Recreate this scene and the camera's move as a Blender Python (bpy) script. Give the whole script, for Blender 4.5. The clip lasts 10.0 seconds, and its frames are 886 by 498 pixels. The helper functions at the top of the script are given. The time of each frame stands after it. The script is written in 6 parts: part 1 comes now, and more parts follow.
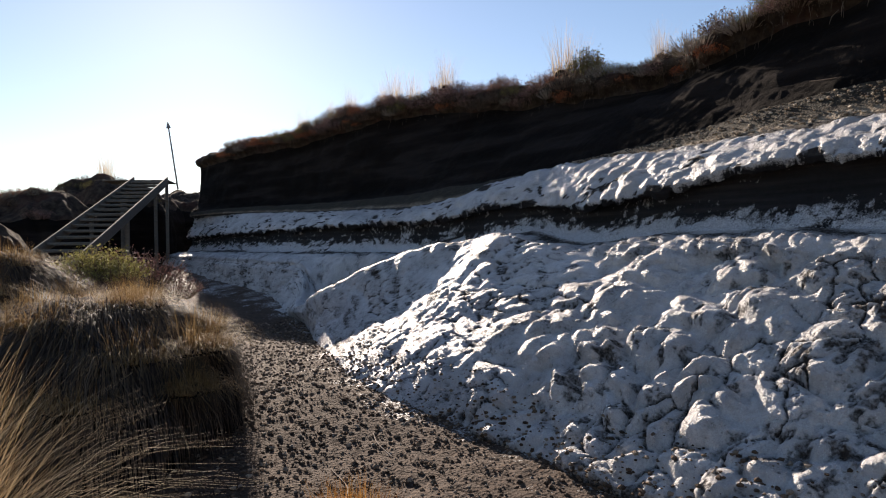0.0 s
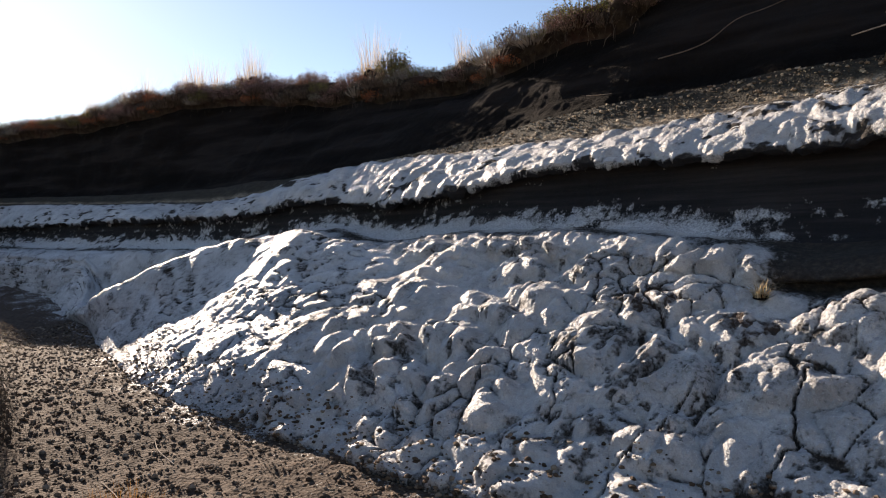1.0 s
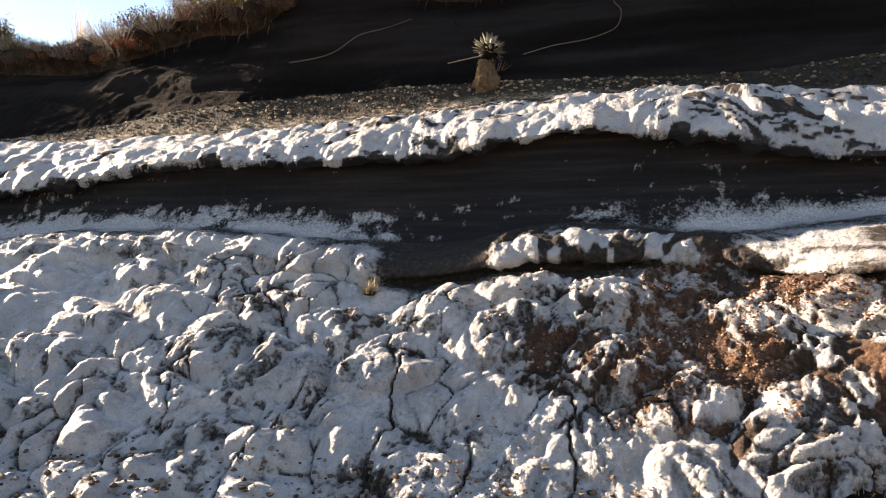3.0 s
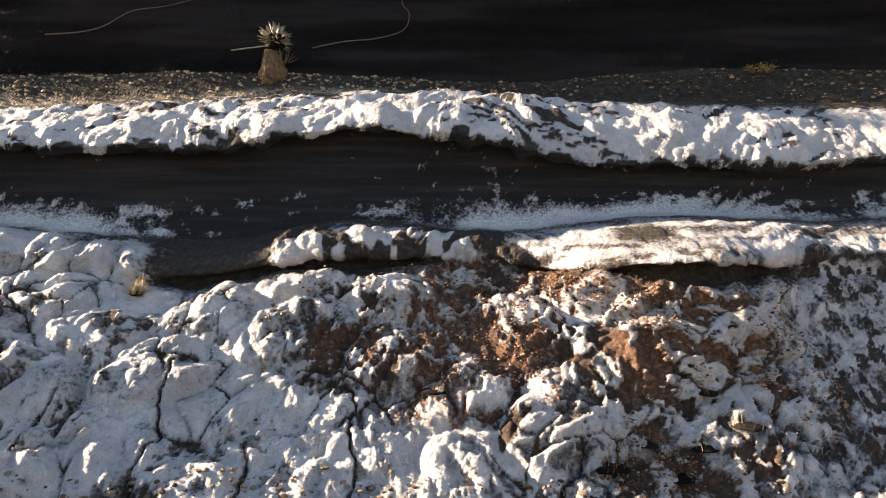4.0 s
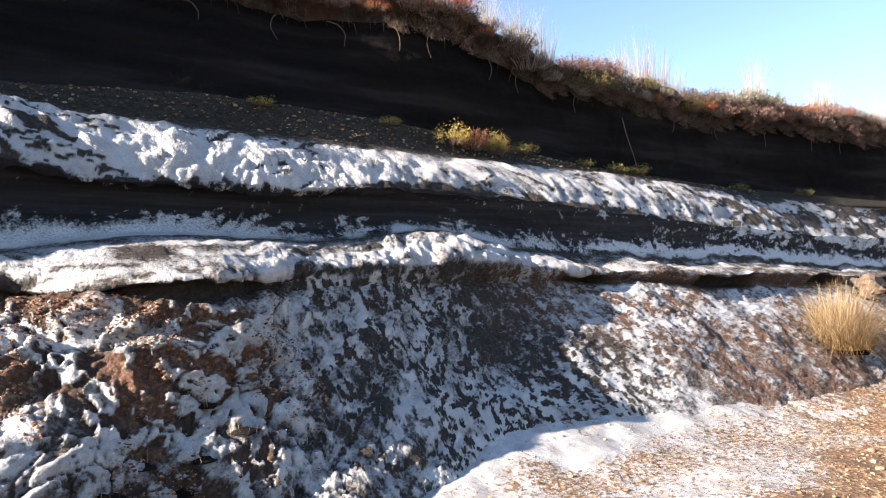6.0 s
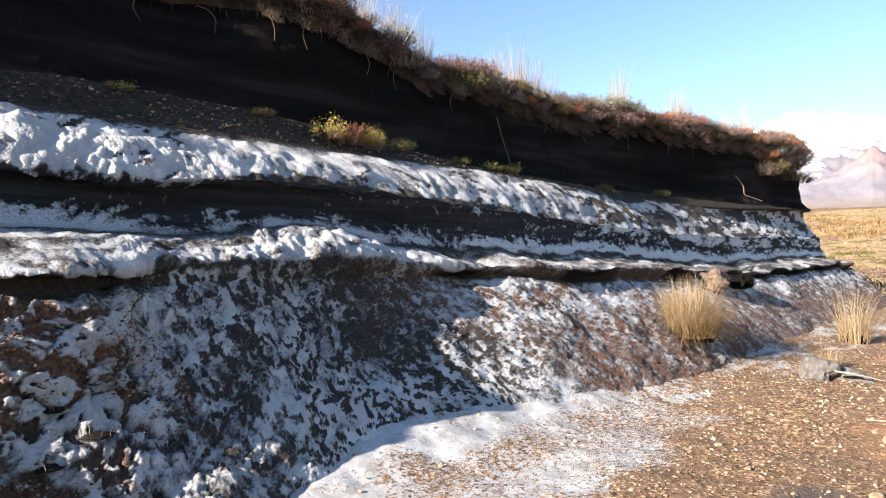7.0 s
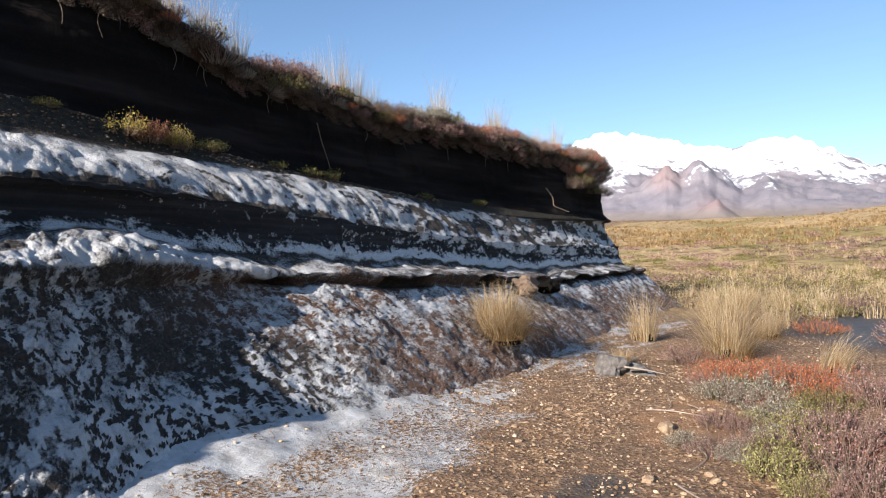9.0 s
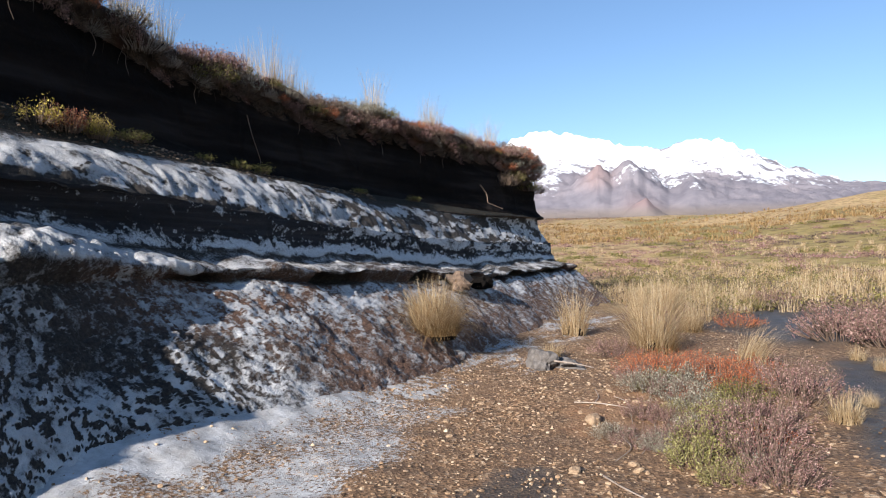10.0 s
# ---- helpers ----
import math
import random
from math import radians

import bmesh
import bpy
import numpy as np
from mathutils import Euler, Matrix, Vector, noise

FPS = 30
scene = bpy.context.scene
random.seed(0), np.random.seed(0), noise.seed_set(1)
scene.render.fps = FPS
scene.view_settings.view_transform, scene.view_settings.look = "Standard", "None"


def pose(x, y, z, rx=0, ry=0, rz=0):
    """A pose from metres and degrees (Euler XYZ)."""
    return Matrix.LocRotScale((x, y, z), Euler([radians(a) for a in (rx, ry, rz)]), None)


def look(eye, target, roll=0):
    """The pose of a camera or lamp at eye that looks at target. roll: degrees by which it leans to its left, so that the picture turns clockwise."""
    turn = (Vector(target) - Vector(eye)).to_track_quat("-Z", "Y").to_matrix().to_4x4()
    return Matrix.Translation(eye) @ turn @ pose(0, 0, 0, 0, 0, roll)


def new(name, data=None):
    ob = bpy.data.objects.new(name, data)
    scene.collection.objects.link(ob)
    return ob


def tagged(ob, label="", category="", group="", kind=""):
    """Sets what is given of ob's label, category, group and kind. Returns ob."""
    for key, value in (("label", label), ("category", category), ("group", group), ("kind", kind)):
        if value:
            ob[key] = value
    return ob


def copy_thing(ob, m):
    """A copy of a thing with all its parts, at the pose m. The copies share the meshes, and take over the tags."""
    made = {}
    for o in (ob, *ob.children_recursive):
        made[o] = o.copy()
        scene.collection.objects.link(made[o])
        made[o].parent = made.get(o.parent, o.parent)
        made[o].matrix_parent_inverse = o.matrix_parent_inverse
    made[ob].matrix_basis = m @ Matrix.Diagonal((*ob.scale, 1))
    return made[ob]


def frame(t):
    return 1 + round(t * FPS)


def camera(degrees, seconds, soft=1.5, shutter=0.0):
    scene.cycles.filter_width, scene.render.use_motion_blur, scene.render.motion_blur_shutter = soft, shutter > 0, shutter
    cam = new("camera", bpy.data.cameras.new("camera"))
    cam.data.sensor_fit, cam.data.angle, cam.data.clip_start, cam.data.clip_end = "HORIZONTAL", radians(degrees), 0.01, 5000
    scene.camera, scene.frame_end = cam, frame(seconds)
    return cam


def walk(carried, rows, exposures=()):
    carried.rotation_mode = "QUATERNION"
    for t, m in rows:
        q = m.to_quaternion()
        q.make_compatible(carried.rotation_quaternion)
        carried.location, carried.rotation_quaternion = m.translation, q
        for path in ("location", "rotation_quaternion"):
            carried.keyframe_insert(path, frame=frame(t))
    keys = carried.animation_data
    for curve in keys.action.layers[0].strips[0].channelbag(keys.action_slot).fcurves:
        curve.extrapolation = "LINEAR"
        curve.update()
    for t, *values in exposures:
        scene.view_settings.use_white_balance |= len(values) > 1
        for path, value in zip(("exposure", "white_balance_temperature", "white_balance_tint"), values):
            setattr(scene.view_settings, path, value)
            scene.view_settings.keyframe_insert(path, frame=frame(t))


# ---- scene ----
cam = camera(66.2, 10.0, 1.1)
PATH = [
    (0, (0.1, -0.09, 1.399), (-1.639, 0.899, 1.392), -1.0),
    (0.5, (0.15, -0.003, 1.371), (-1.449, 1.199, 1.36), -0.9),
    (1, (0.214, 0.057, 1.364), (-1.202, 1.469, 1.349), -0.5),
    (1.5, (0.267, 0.094, 1.352), (-0.956, 1.676, 1.336), -0.4),
    (2, (0.331, 0.127, 1.354), (-0.712, 1.833, 1.333), -0.3),
    (2.2, (0.355, 0.162, 1.348), (-0.606, 1.916, 1.328), -0.1),
    (3.3, (0.523, 0.21, 1.379), (0.122, 2.17, 1.352), -0.7),
    (3.5, (0.559, 0.255, 1.363), (0.286, 2.236, 1.337), -0.7),
    (4, (0.558, 0.252, 1.362), (0.557, 2.252, 1.328), 0.0),
    (4.5, (0.539, 0.211, 1.39), (0.893, 2.18, 1.36), -0.2),
    (4.9, (0.542, 0.11, 1.396), (1.201, 1.998, 1.406), -0.5),
    (5, (0.591, 0.158, 1.396), (1.305, 2.026, 1.41), -0.7),
    (5.5, (0.631, 0.098, 1.361), (1.651, 1.818, 1.389), -0.9),
    (6, (0.672, 0.08, 1.34), (1.915, 1.647, 1.361), -0.7),
    (6.2, (0.681, 0.08, 1.334), (1.989, 1.593, 1.347), -0.7),
    (7.3, (0.731, -0.015, 1.321), (2.271, 1.261, 1.331), -0.5),
    (7.5, (0.743, -0.023, 1.325), (2.311, 1.218, 1.336), -0.5),
    (8, (0.791, -0.057, 1.311), (2.434, 1.083, 1.329), -0.8),
    (8.5, (0.833, -0.086, 1.307), (2.543, 0.95, 1.33), -0.7),
    (9, (0.875, -0.115, 1.297), (2.647, 0.812, 1.324), -0.6),
    (9.5, (0.9, -0.13, 1.291), (2.721, 0.699, 1.313), -0.5),
    (10, (0.914, -0.141, 1.287), (2.765, 0.616, 1.302), -0.5),
]
walk(cam, [(t, look(eye, target, roll)) for t, eye, target, roll in PATH],
     [(0.0, 1.0, 7500, 18), (1.0, 1.25, 7900, 18), (2.0, 1.6, 8500, 18), (3.5, 2.1, 9000, 19), (4.5, 2.15, 8700, 19), (5.5, 2.1, 7500, 17), (6.2, 2.0, 7000, 15), (8.0, 1.5, 6700, 12), (10.0, 1.06, 6300, 12)])

# ---- world, sun, exposure ----
SUN_AZ, SUN_EL = -79.2, 21.0          # degrees to the right of +y, degrees up
TO_SUN = Vector((math.sin(radians(SUN_AZ)) * math.cos(radians(SUN_EL)),
                 math.cos(radians(SUN_AZ)) * math.cos(radians(SUN_EL)), math.sin(radians(SUN_EL))))
world = bpy.data.worlds.new("world")
scene.world = world
world.use_nodes = True
wn = world.node_tree.nodes
sky = wn.new("ShaderNodeTexSky")
sky.sky_type = "NISHITA"
sky.sun_disc = False
sky.sun_elevation = radians(SUN_EL)
sky.sun_rotation = radians(SUN_AZ)
sky.altitude = 1200
sky.air_density, sky.dust_density, sky.ozone_density = 1.15, 0.28, 3.4
world.node_tree.links.new(sky.outputs[0], wn["Background"].inputs[0])
wn["Background"].inputs[1].default_value = 0.078
sun_lamp = bpy.data.lights.new("sun", "SUN")
sun_lamp.energy, sun_lamp.angle, sun_lamp.color = 4.7, radians(0.55), (1.0, 0.945, 0.86)
new("sun", sun_lamp).matrix_world = look(TO_SUN * 60, (0, 0, 0))

# ---- noise in numpy ----


def hashed(ix, iy, seed):
    n = (ix.astype(np.int64) * 374761393 + iy.astype(np.int64) * 668265263 + seed * 1442695041) & 0xFFFFFFFF
    n = ((n ^ (n >> 13)) * 1274126177) & 0xFFFFFFFF
    n = ((n ^ (n >> 16)) * 2246822519) & 0xFFFFFFFF
    return ((n ^ (n >> 15)) & 0xFFFFFF) / float(0xFFFFFF)


def vnoise(x, y, seed=0):
    x, y = np.broadcast_arrays(np.asarray(x, float), np.asarray(y, float))
    ix, iy = np.floor(x), np.floor(y)
    fx, fy = x - ix, y - iy
    ux, uy = fx * fx * fx * (fx * (fx * 6 - 15) + 10), fy * fy * fy * (fy * (fy * 6 - 15) + 10)
    a, b = hashed(ix, iy, seed), hashed(ix + 1, iy, seed)
    c, d = hashed(ix, iy + 1, seed), hashed(ix + 1, iy + 1, seed)
    return (a + (b - a) * ux) * (1 - uy) + (c + (d - c) * ux) * uy


def fbm(x, y, octaves=4, seed=0, gain=0.5):
    """Sum of value noise, from 0 to 1."""
    x, y = np.asarray(x, float), np.asarray(y, float)
    total, amp, norm = 0.0, 1.0, 0.0
    for o in range(octaves):
        total = total + amp * vnoise(x * 2 ** o + 13.7 * o, y * 2 ** o - 7.1 * o, seed + o)
        norm += amp
        amp *= gain
    return total / norm


def worley(x, y, seed=0, full=False):
    """Distance to the nearest and second nearest of scattered points, in cells; in full, also the way from the nearest."""
    x, y = np.asarray(x, float), np.asarray(y, float)
    ix, iy = np.floor(x), np.floor(y)
    f1, f2 = np.full(x.shape, 9.0), np.full(x.shape, 9.0)
    ox, oy = np.zeros(x.shape), np.zeros(x.shape)
    for dx in (-1, 0, 1):
        for dy in (-1, 0, 1):
            cx, cy = ix + dx, iy + dy
            ex, ey = x - cx - hashed(cx, cy, seed), y - cy - hashed(cx, cy, seed + 77)
            d = np.hypot(ex, ey)
            near = d < f1
            ox, oy = np.where(near, ex, ox), np.where(near, ey, oy)
            f2 = np.minimum(f2, np.maximum(f1, d))
            f1 = np.minimum(f1, d)
    return (f1, f2, ox, oy) if full else (f1, f2)


def sstep(a, b, v):
    t = np.clip((np.asarray(v, float) - a) / (b - a), 0, 1)
    return t * t * (3 - 2 * t)


def curve(points, x):
    """Smooth interpolation through (x, value) pairs."""
    px, pv = np.array(points, float).T
    slope = np.gradient(pv, px)
    i = np.clip(np.searchsorted(px, x) - 1, 0, len(px) - 2)
    h = px[i + 1] - px[i]
    t = np.clip((x - px[i]) / h, 0, 1)
    t2, t3 = t * t, t * t * t
    return ((2 * t3 - 3 * t2 + 1) * pv[i] + (t3 - 2 * t2 + t) * h * slope[i]
            + (3 * t2 - 2 * t3) * pv[i + 1] + (t3 - t2) * h * slope[i + 1])


# ---- materials ----


class Nodes:
    """Short-hand for building a node material."""

    def __init__(self, name):
        self.mat = bpy.data.materials.new(name)
        self.mat.use_nodes = True
        self.tree = self.mat.node_tree
        self.bsdf = self.tree.nodes["Principled BSDF"]

    def put(self, socket, value):
        if isinstance(value, bpy.types.NodeSocket):
            self.tree.links.new(value, socket)
        else:
            socket.default_value = value

    def node(self, kind, ins=(), **props):
        n = self.tree.nodes.new(kind)
        for key, value in props.items():
            setattr(n, key, value)
        for key, value in dict(ins).items():
            self.put(n.inputs[key], value)
        return n

    def coords(self):
        return self.node("ShaderNodeNewGeometry").outputs["Position"]

    def local(self):
        return self.node("ShaderNodeTexCoord").outputs["Object"]

    def attr(self, name):
        return self.node("ShaderNodeAttribute", attribute_name=name).outputs["Fac"]

    def scaled(self, vec, x, y, z):
        return self.node("ShaderNodeMapping", {0: vec, "Scale": (x, y, z)}).outputs[0]

    def noise(self, vec, scale, detail=4.0, rough=0.55):
        return self.node("ShaderNodeTexNoise", {"Vector": vec, "Scale": scale, "Detail": detail, "Roughness": rough}).outputs[0]

    def voronoi(self, vec, scale, out="Distance", feature="F1"):
        return self.node("ShaderNodeTexVoronoi", {"Vector": vec, "Scale": scale}, feature=feature).outputs[out]

    def span(self, v, a, b, c=0.0, d=1.0):
        return self.node("ShaderNodeMapRange", {0: v, 1: a, 2: b, 3: c, 4: d}).outputs[0]

    def math(self, op, a, b=0.0):
        return self.node("ShaderNodeMath", {0: a, 1: b}, operation=op).outputs[0]

    def mix(self, fac, a, b):
        n = self.node("ShaderNodeMix", data_type="RGBA")
        self.put(n.inputs[0], fac)
        for socket, v in ((n.inputs[6], a), (n.inputs[7], b)):
            self.put(socket, (*v, 1.0) if isinstance(v, tuple) else v)
        return n.outputs[2]

    def ramp(self, fac, *stops):
        n = self.node("ShaderNodeValToRGB", {0: fac})
        el = n.color_ramp.elements
        while len(el) < len(stops):
            el.new(0.5)
        for e, (p, c) in zip(el, stops):
            e.position, e.color = p, (*c, 1.0)
        return n.outputs[0]

    def random(self):
        return self.node("ShaderNodeObjectInfo").outputs["Random"]

    def island(self):
        return self.node("ShaderNodeNewGeometry").outputs["Random Per Island"]

    def bump(self, height, distance, strength=1.0, normal=None):
        n = self.node("ShaderNodeBump", {"Height": height, "Distance": distance, "Strength": strength})
        if normal is not None:
            self.put(n.inputs["Normal"], normal)
        return n.outputs[0]

    def done(self, color, rough=0.85, normal=None, spec=0.3, **more):
        self.put(self.bsdf.inputs["Base Color"], (*color, 1.0) if isinstance(color, tuple) else color)
        self.put(self.bsdf.inputs["Roughness"], rough)
        self.put(self.bsdf.inputs["Specular IOR Level"], spec)
        if normal is not None:
            self.put(self.bsdf.inputs["Normal"], normal)
        for key, value in more.items():
            self.put(self.bsdf.inputs[key.replace("_", " ")], value)
        return self.mat


def frosted_soil():
    """Needle-ice and rime over volcanic soil; 'frost' and 'red' come with the mesh."""
    n = Nodes("frosted_soil")
    p = n.coords()
    fine, grain, broad = n.noise(p, 38, 5, 0.62), n.noise(p, 120, 3, 0.7), n.noise(p, 2.2, 4)
    cover = n.math("ADD", n.attr("frost"), n.span(fine, 0.3, 0.7, -0.24, 0.24))
    mask = n.span(cover, 0.30, 0.64)
    dark = n.ramp(n.noise(p, 24, 5, 0.7), (0.25, (0.010, 0.008, 0.007)), (0.5, (0.034, 0.027, 0.022)), (0.75, (0.095, 0.075, 0.060)))
    red = n.ramp(n.noise(p, 30, 5, 0.7), (0.25, (0.028, 0.014, 0.010)), (0.5, (0.13, 0.065, 0.040)), (0.75, (0.36, 0.215, 0.14)))
    soil = n.mix(n.attr("red"), dark, red)
    white = n.mix(n.span(broad, 0.35, 0.7), (0.45, 0.44, 0.435), (0.64, 0.63, 0.625))
    white = n.mix(n.span(grain, 0.46, 0.70, 0.0, 0.55), white, (0.30, 0.29, 0.285))
    white = n.mix(n.span(n.noise(p, 9, 6, 0.75), 0.50, 0.70, 0.0, 0.55), white, (0.27, 0.25, 0.235))
    # thin rime is greyed, which also darkens the right slope in place of shade
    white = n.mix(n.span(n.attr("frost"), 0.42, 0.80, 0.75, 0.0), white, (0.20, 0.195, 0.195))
    color = n.mix(mask, soil, white)
    rough = n.span(mask, 0, 1, 0.92, 0.50)
    beads = n.math("SUBTRACT", 1.0, n.voronoi(p, 42))
    crystal = n.math("SUBTRACT", 1.0, n.voronoi(p, 120))
    h1 = n.bump(mask, 0.02, 0.6)
    h2 = n.bump(beads, 0.016, 0.6, h1)
    h2 = n.bump(crystal, 0.004, 0.6, h2)
    h3 = n.bump(n.noise(p, 90, 4, 0.7), n.span(mask, 0, 1, 0.02, 0.012), 0.9, h2)
    h3 = n.bump(n.noise(p, 20, 4, 0.6), 0.025, 0.3, h3)
    return n.done(color, rough, h3, 0.4, Subsurface_Weight=n.math("MULTIPLY", mask, 0.25), Subsurface_Radius=(0.018, 0.020, 0.023), Subsurface_Scale=1.0)


def dark_rock():
    """Bedded dark tephra with scattered rime."""
    n = Nodes("dark_tephra")
    p = n.coords()
    beds = n.noise(n.scaled(p, 0.7, 0.7, 14), 1.0, 5, 0.6)
    color = n.ramp(beds, (0.3, (0.007, 0.007, 0.008)), (0.5, (0.017, 0.016, 0.018)), (0.72, (0.044, 0.040, 0.041)))
    color = n.mix(n.span(n.noise(p, 22, 5, 0.7), 0.45, 0.75, 0, 0.5), color, (0.023, 0.020, 0.020))
    cover = n.math("ADD", n.attr("frost"), n.span(n.noise(p, 30, 6, 0.75), 0.3, 0.7, -0.24, 0.24))
    mask = n.span(cover, 0.36, 0.66)
    color = n.mix(mask, color, n.mix(n.span(n.noise(p, 60, 4), 0.35, 0.65), (0.34, 0.35, 0.37), (0.66, 0.67, 0.69)))
    h = n.bump(n.noise(p, 45, 5, 0.7), 0.03, 0.7)
    h = n.bump(beds, 0.03, 0.5, h)
    return n.done(color, n.span(mask, 0, 1, 0.9, 0.45), n.bump(mask, 0.015, 0.7, h), 0.3)


def peat():
    n = Nodes("peat")
    p = n.coords()
    beds = n.noise(n.scaled(p, 0.35, 0.35, 3.2), 1.0, 4, 0.5)
    color = n.ramp(beds, (0.35, (0.006, 0.005, 0.0045)), (0.52, (0.012, 0.0095, 0.0085)), (0.63, (0.024, 0.0195, 0.018)), (0.78, (0.013, 0.0105, 0.0095)))
    color = n.mix(n.span(n.noise(p, 30, 5, 0.7), 0.5, 0.8, 0, 0.4), color, (0.026, 0.020, 0.017))
    h = n.bump(n.noise(p, 26, 6, 0.7), 0.04, 0.6)
    return n.done(color, 0.97, h, 0.05)


def gravel_shelf():
    n = Nodes("shelf_gravel")
    p = n.coords()
    cell = n.voronoi(p, 42, "Color")
    tone = n.node("ShaderNodeSeparateColor", {0: cell}).outputs[0]
    color = n.ramp(tone, (0.0, (0.09, 0.065, 0.045)), (0.5, (0.26, 0.20, 0.14)), (1.0, (0.46, 0.38, 0.28)))
    color = n.mix(n.span(n.noise(p, 3, 4), 0.4, 0.65, 0, 0.7), color, (0.10, 0.075, 0.05))
    # dark tone: moss at the foot, and shade painted below the peat face
    shaded_moss = n.ramp(n.noise(p, 14, 6, 0.75), (0.3, (0.010, 0.009, 0.007)), (0.5, (0.030, 0.026, 0.019)), (0.66, (0.055, 0.046, 0.032)), (0.8, (0.22, 0.19, 0.155)))
    color = n.mix(n.attr("red"), color, shaded_moss)
    cover = n.math("ADD", n.attr("frost"), n.span(n.noise(p, 40, 5, 0.7), 0.3, 0.7, -0.3, 0.3))
    color = n.mix(n.span(cover, 0.42, 0.6), color, (0.78, 0.79, 0.81))
    h = n.bump(n.voronoi(p, 42), 0.02, 0.9)
    return n.done(color, 0.9, n.bump(n.noise(p, 90, 3), 0.01, 0.6, h), 0.25)


def turf():
    n = Nodes("turf")
    p = n.coords()
    color = n.ramp(n.noise(p, 5, 6, 0.7), (0.25, (0.014, 0.010, 0.008)), (0.45, (0.045, 0.031, 0.023)), (0.6, (0.085, 0.062, 0.045)), (0.8, (0.17, 0.135, 0.105)))
    color = n.mix(n.span(n.noise(p, 1.6, 4), 0.52, 0.68, 0, 0.6), color, (0.10, 0.045, 0.033))
    h = n.bump(n.noise(p, 30, 6, 0.75), 0.06, 1.0)
    return n.done(color, 0.95, h, 0.15)


def ground_mat():
    """Pumice gravel, ice, wet mud and heath of the plain; the zones come with the mesh."""
    n = Nodes("volcanic_ground")
    p = n.coords()
    tone = n.node("ShaderNodeSeparateColor", {0: n.voronoi(p, 34, "Color")}).outputs[0]
    gravel = n.ramp(tone, (0.0, (0.060, 0.034, 0.018)), (0.55, (0.215, 0.122, 0.064)), (0.85, (0.37, 0.225, 0.125)), (1.0, (0.56, 0.40, 0.255)))
    gravel = n.mix(n.span(n.noise(p, 1.3, 5), 0.4, 0.65, 0, 0.65), gravel, (0.165, 0.099, 0.058))
    dirt = n.ramp(n.noise(p, 16, 6, 0.7), (0.3, (0.026, 0.016, 0.010)), (0.55, (0.070, 0.043, 0.028)), (0.8, (0.17, 0.11, 0.072)))
    color = n.mix(n.attr("dirt"), gravel, dirt)
    clay = n.mix(n.span(n.noise(p, 6, 5), 0.35, 0.65), (0.20, 0.105, 0.055), (0.27, 0.155, 0.085))
    color = n.mix(n.attr("clay"), color, clay)
    mud = n.ramp(n.noise(p, 3.5, 5), (0.35, (0.045, 0.036, 0.029)), (0.7, (0.095, 0.076, 0.060)))
    color = n.mix(n.attr("mud"), color, mud)
    heath = n.ramp(n.noise(n.scaled(p, 0.30, 0.55, 0.4), 1.0, 8, 0.72), (0.30, (0.17, 0.075, 0.045)), (0.42, (0.32, 0.19, 0.085)), (0.52, (0.50, 0.34, 0.17)), (0.64, (0.36, 0.29, 0.09)), (0.8, (0.60, 0.45, 0.26)))
    heath = n.mix(n.span(n.noise(n.scaled(p, 0.03, 0.05, 0.1), 1.0, 6, 0.65), 0.44, 0.56, 0, 0.55), heath, (0.56, 0.38, 0.18))
    heath = n.mix(n.span(n.noise(n.scaled(p, 0.012, 0.03, 0.1), 1.0, 5, 0.6), 0.48, 0.58, 0, 0.75), heath, (0.24, 0.19, 0.055))
    # dark speckles painted in for the shading of distant tussocks
    heath = n.mix(n.span(n.noise(p, 0.45, 4, 0.7), 0.48, 0.62, 0, 0.7), heath, (0.12, 0.085, 0.032))
    heath = n.mix(n.span(n.noise(p, 0.9, 5, 0.7), 0.55, 0.68, 0, 0.6), heath, (0.20, 0.085, 0.05))
    color = n.mix(n.attr("heath"), color, heath)
    cover = n.math("ADD", n.attr("frost"), n.span(n.noise(p, 26, 6, 0.7), 0.3, 0.7, -0.4, 0.4))
    mask = n.span(cover, 0.40, 0.62)
    icy = n.mix(n.span(n.noise(p, 5, 6, 0.7), 0.35, 0.68), (0.30, 0.285, 0.27), (0.55, 0.545, 0.545))
    color = n.mix(mask, color, icy)
    rough = n.math("SUBTRACT", 0.93, n.math("MULTIPLY", n.attr("mud"), 0.42))
    rough = n.math("SUBTRACT", rough, n.math("MULTIPLY", mask, 0.42))
    h = n.bump(n.math("MULTIPLY", n.voronoi(p, 34), n.math("SUBTRACT", 1.0, mask)), 0.02, 0.6)
    h = n.bump(n.noise(p, 60, 5, 0.7), 0.012, 0.5, h)
    h = n.bump(n.noise(p, 9, 5, 0.6), 0.03, 0.5, h)
    return n.done(color, rough, h, 0.3)


def plant(name, *colors, rough=0.75, glow=0.25):
    """Leaves or blades; each blade takes a shade of its own."""
    n = Nodes(name)
    shade = n.math("FRACT", n.math("ADD", n.island(), n.math("MULTIPLY", n.random(), 0.37)))
    color = n.ramp(shade, *[(i / max(1, len(colors) - 1), c) for i, c in enumerate(colors)])
    mat = n.done(color, rough, None, 0.25)
    tr = n.node("ShaderNodeBsdfTranslucent", {0: color})
    mx = n.node("ShaderNodeMixShader", {0: glow, 1: n.bsdf.outputs[0], 2: tr.outputs[0]})
    n.put(n.tree.nodes["Material Output"].inputs[0], mx.outputs[0])
    return mat


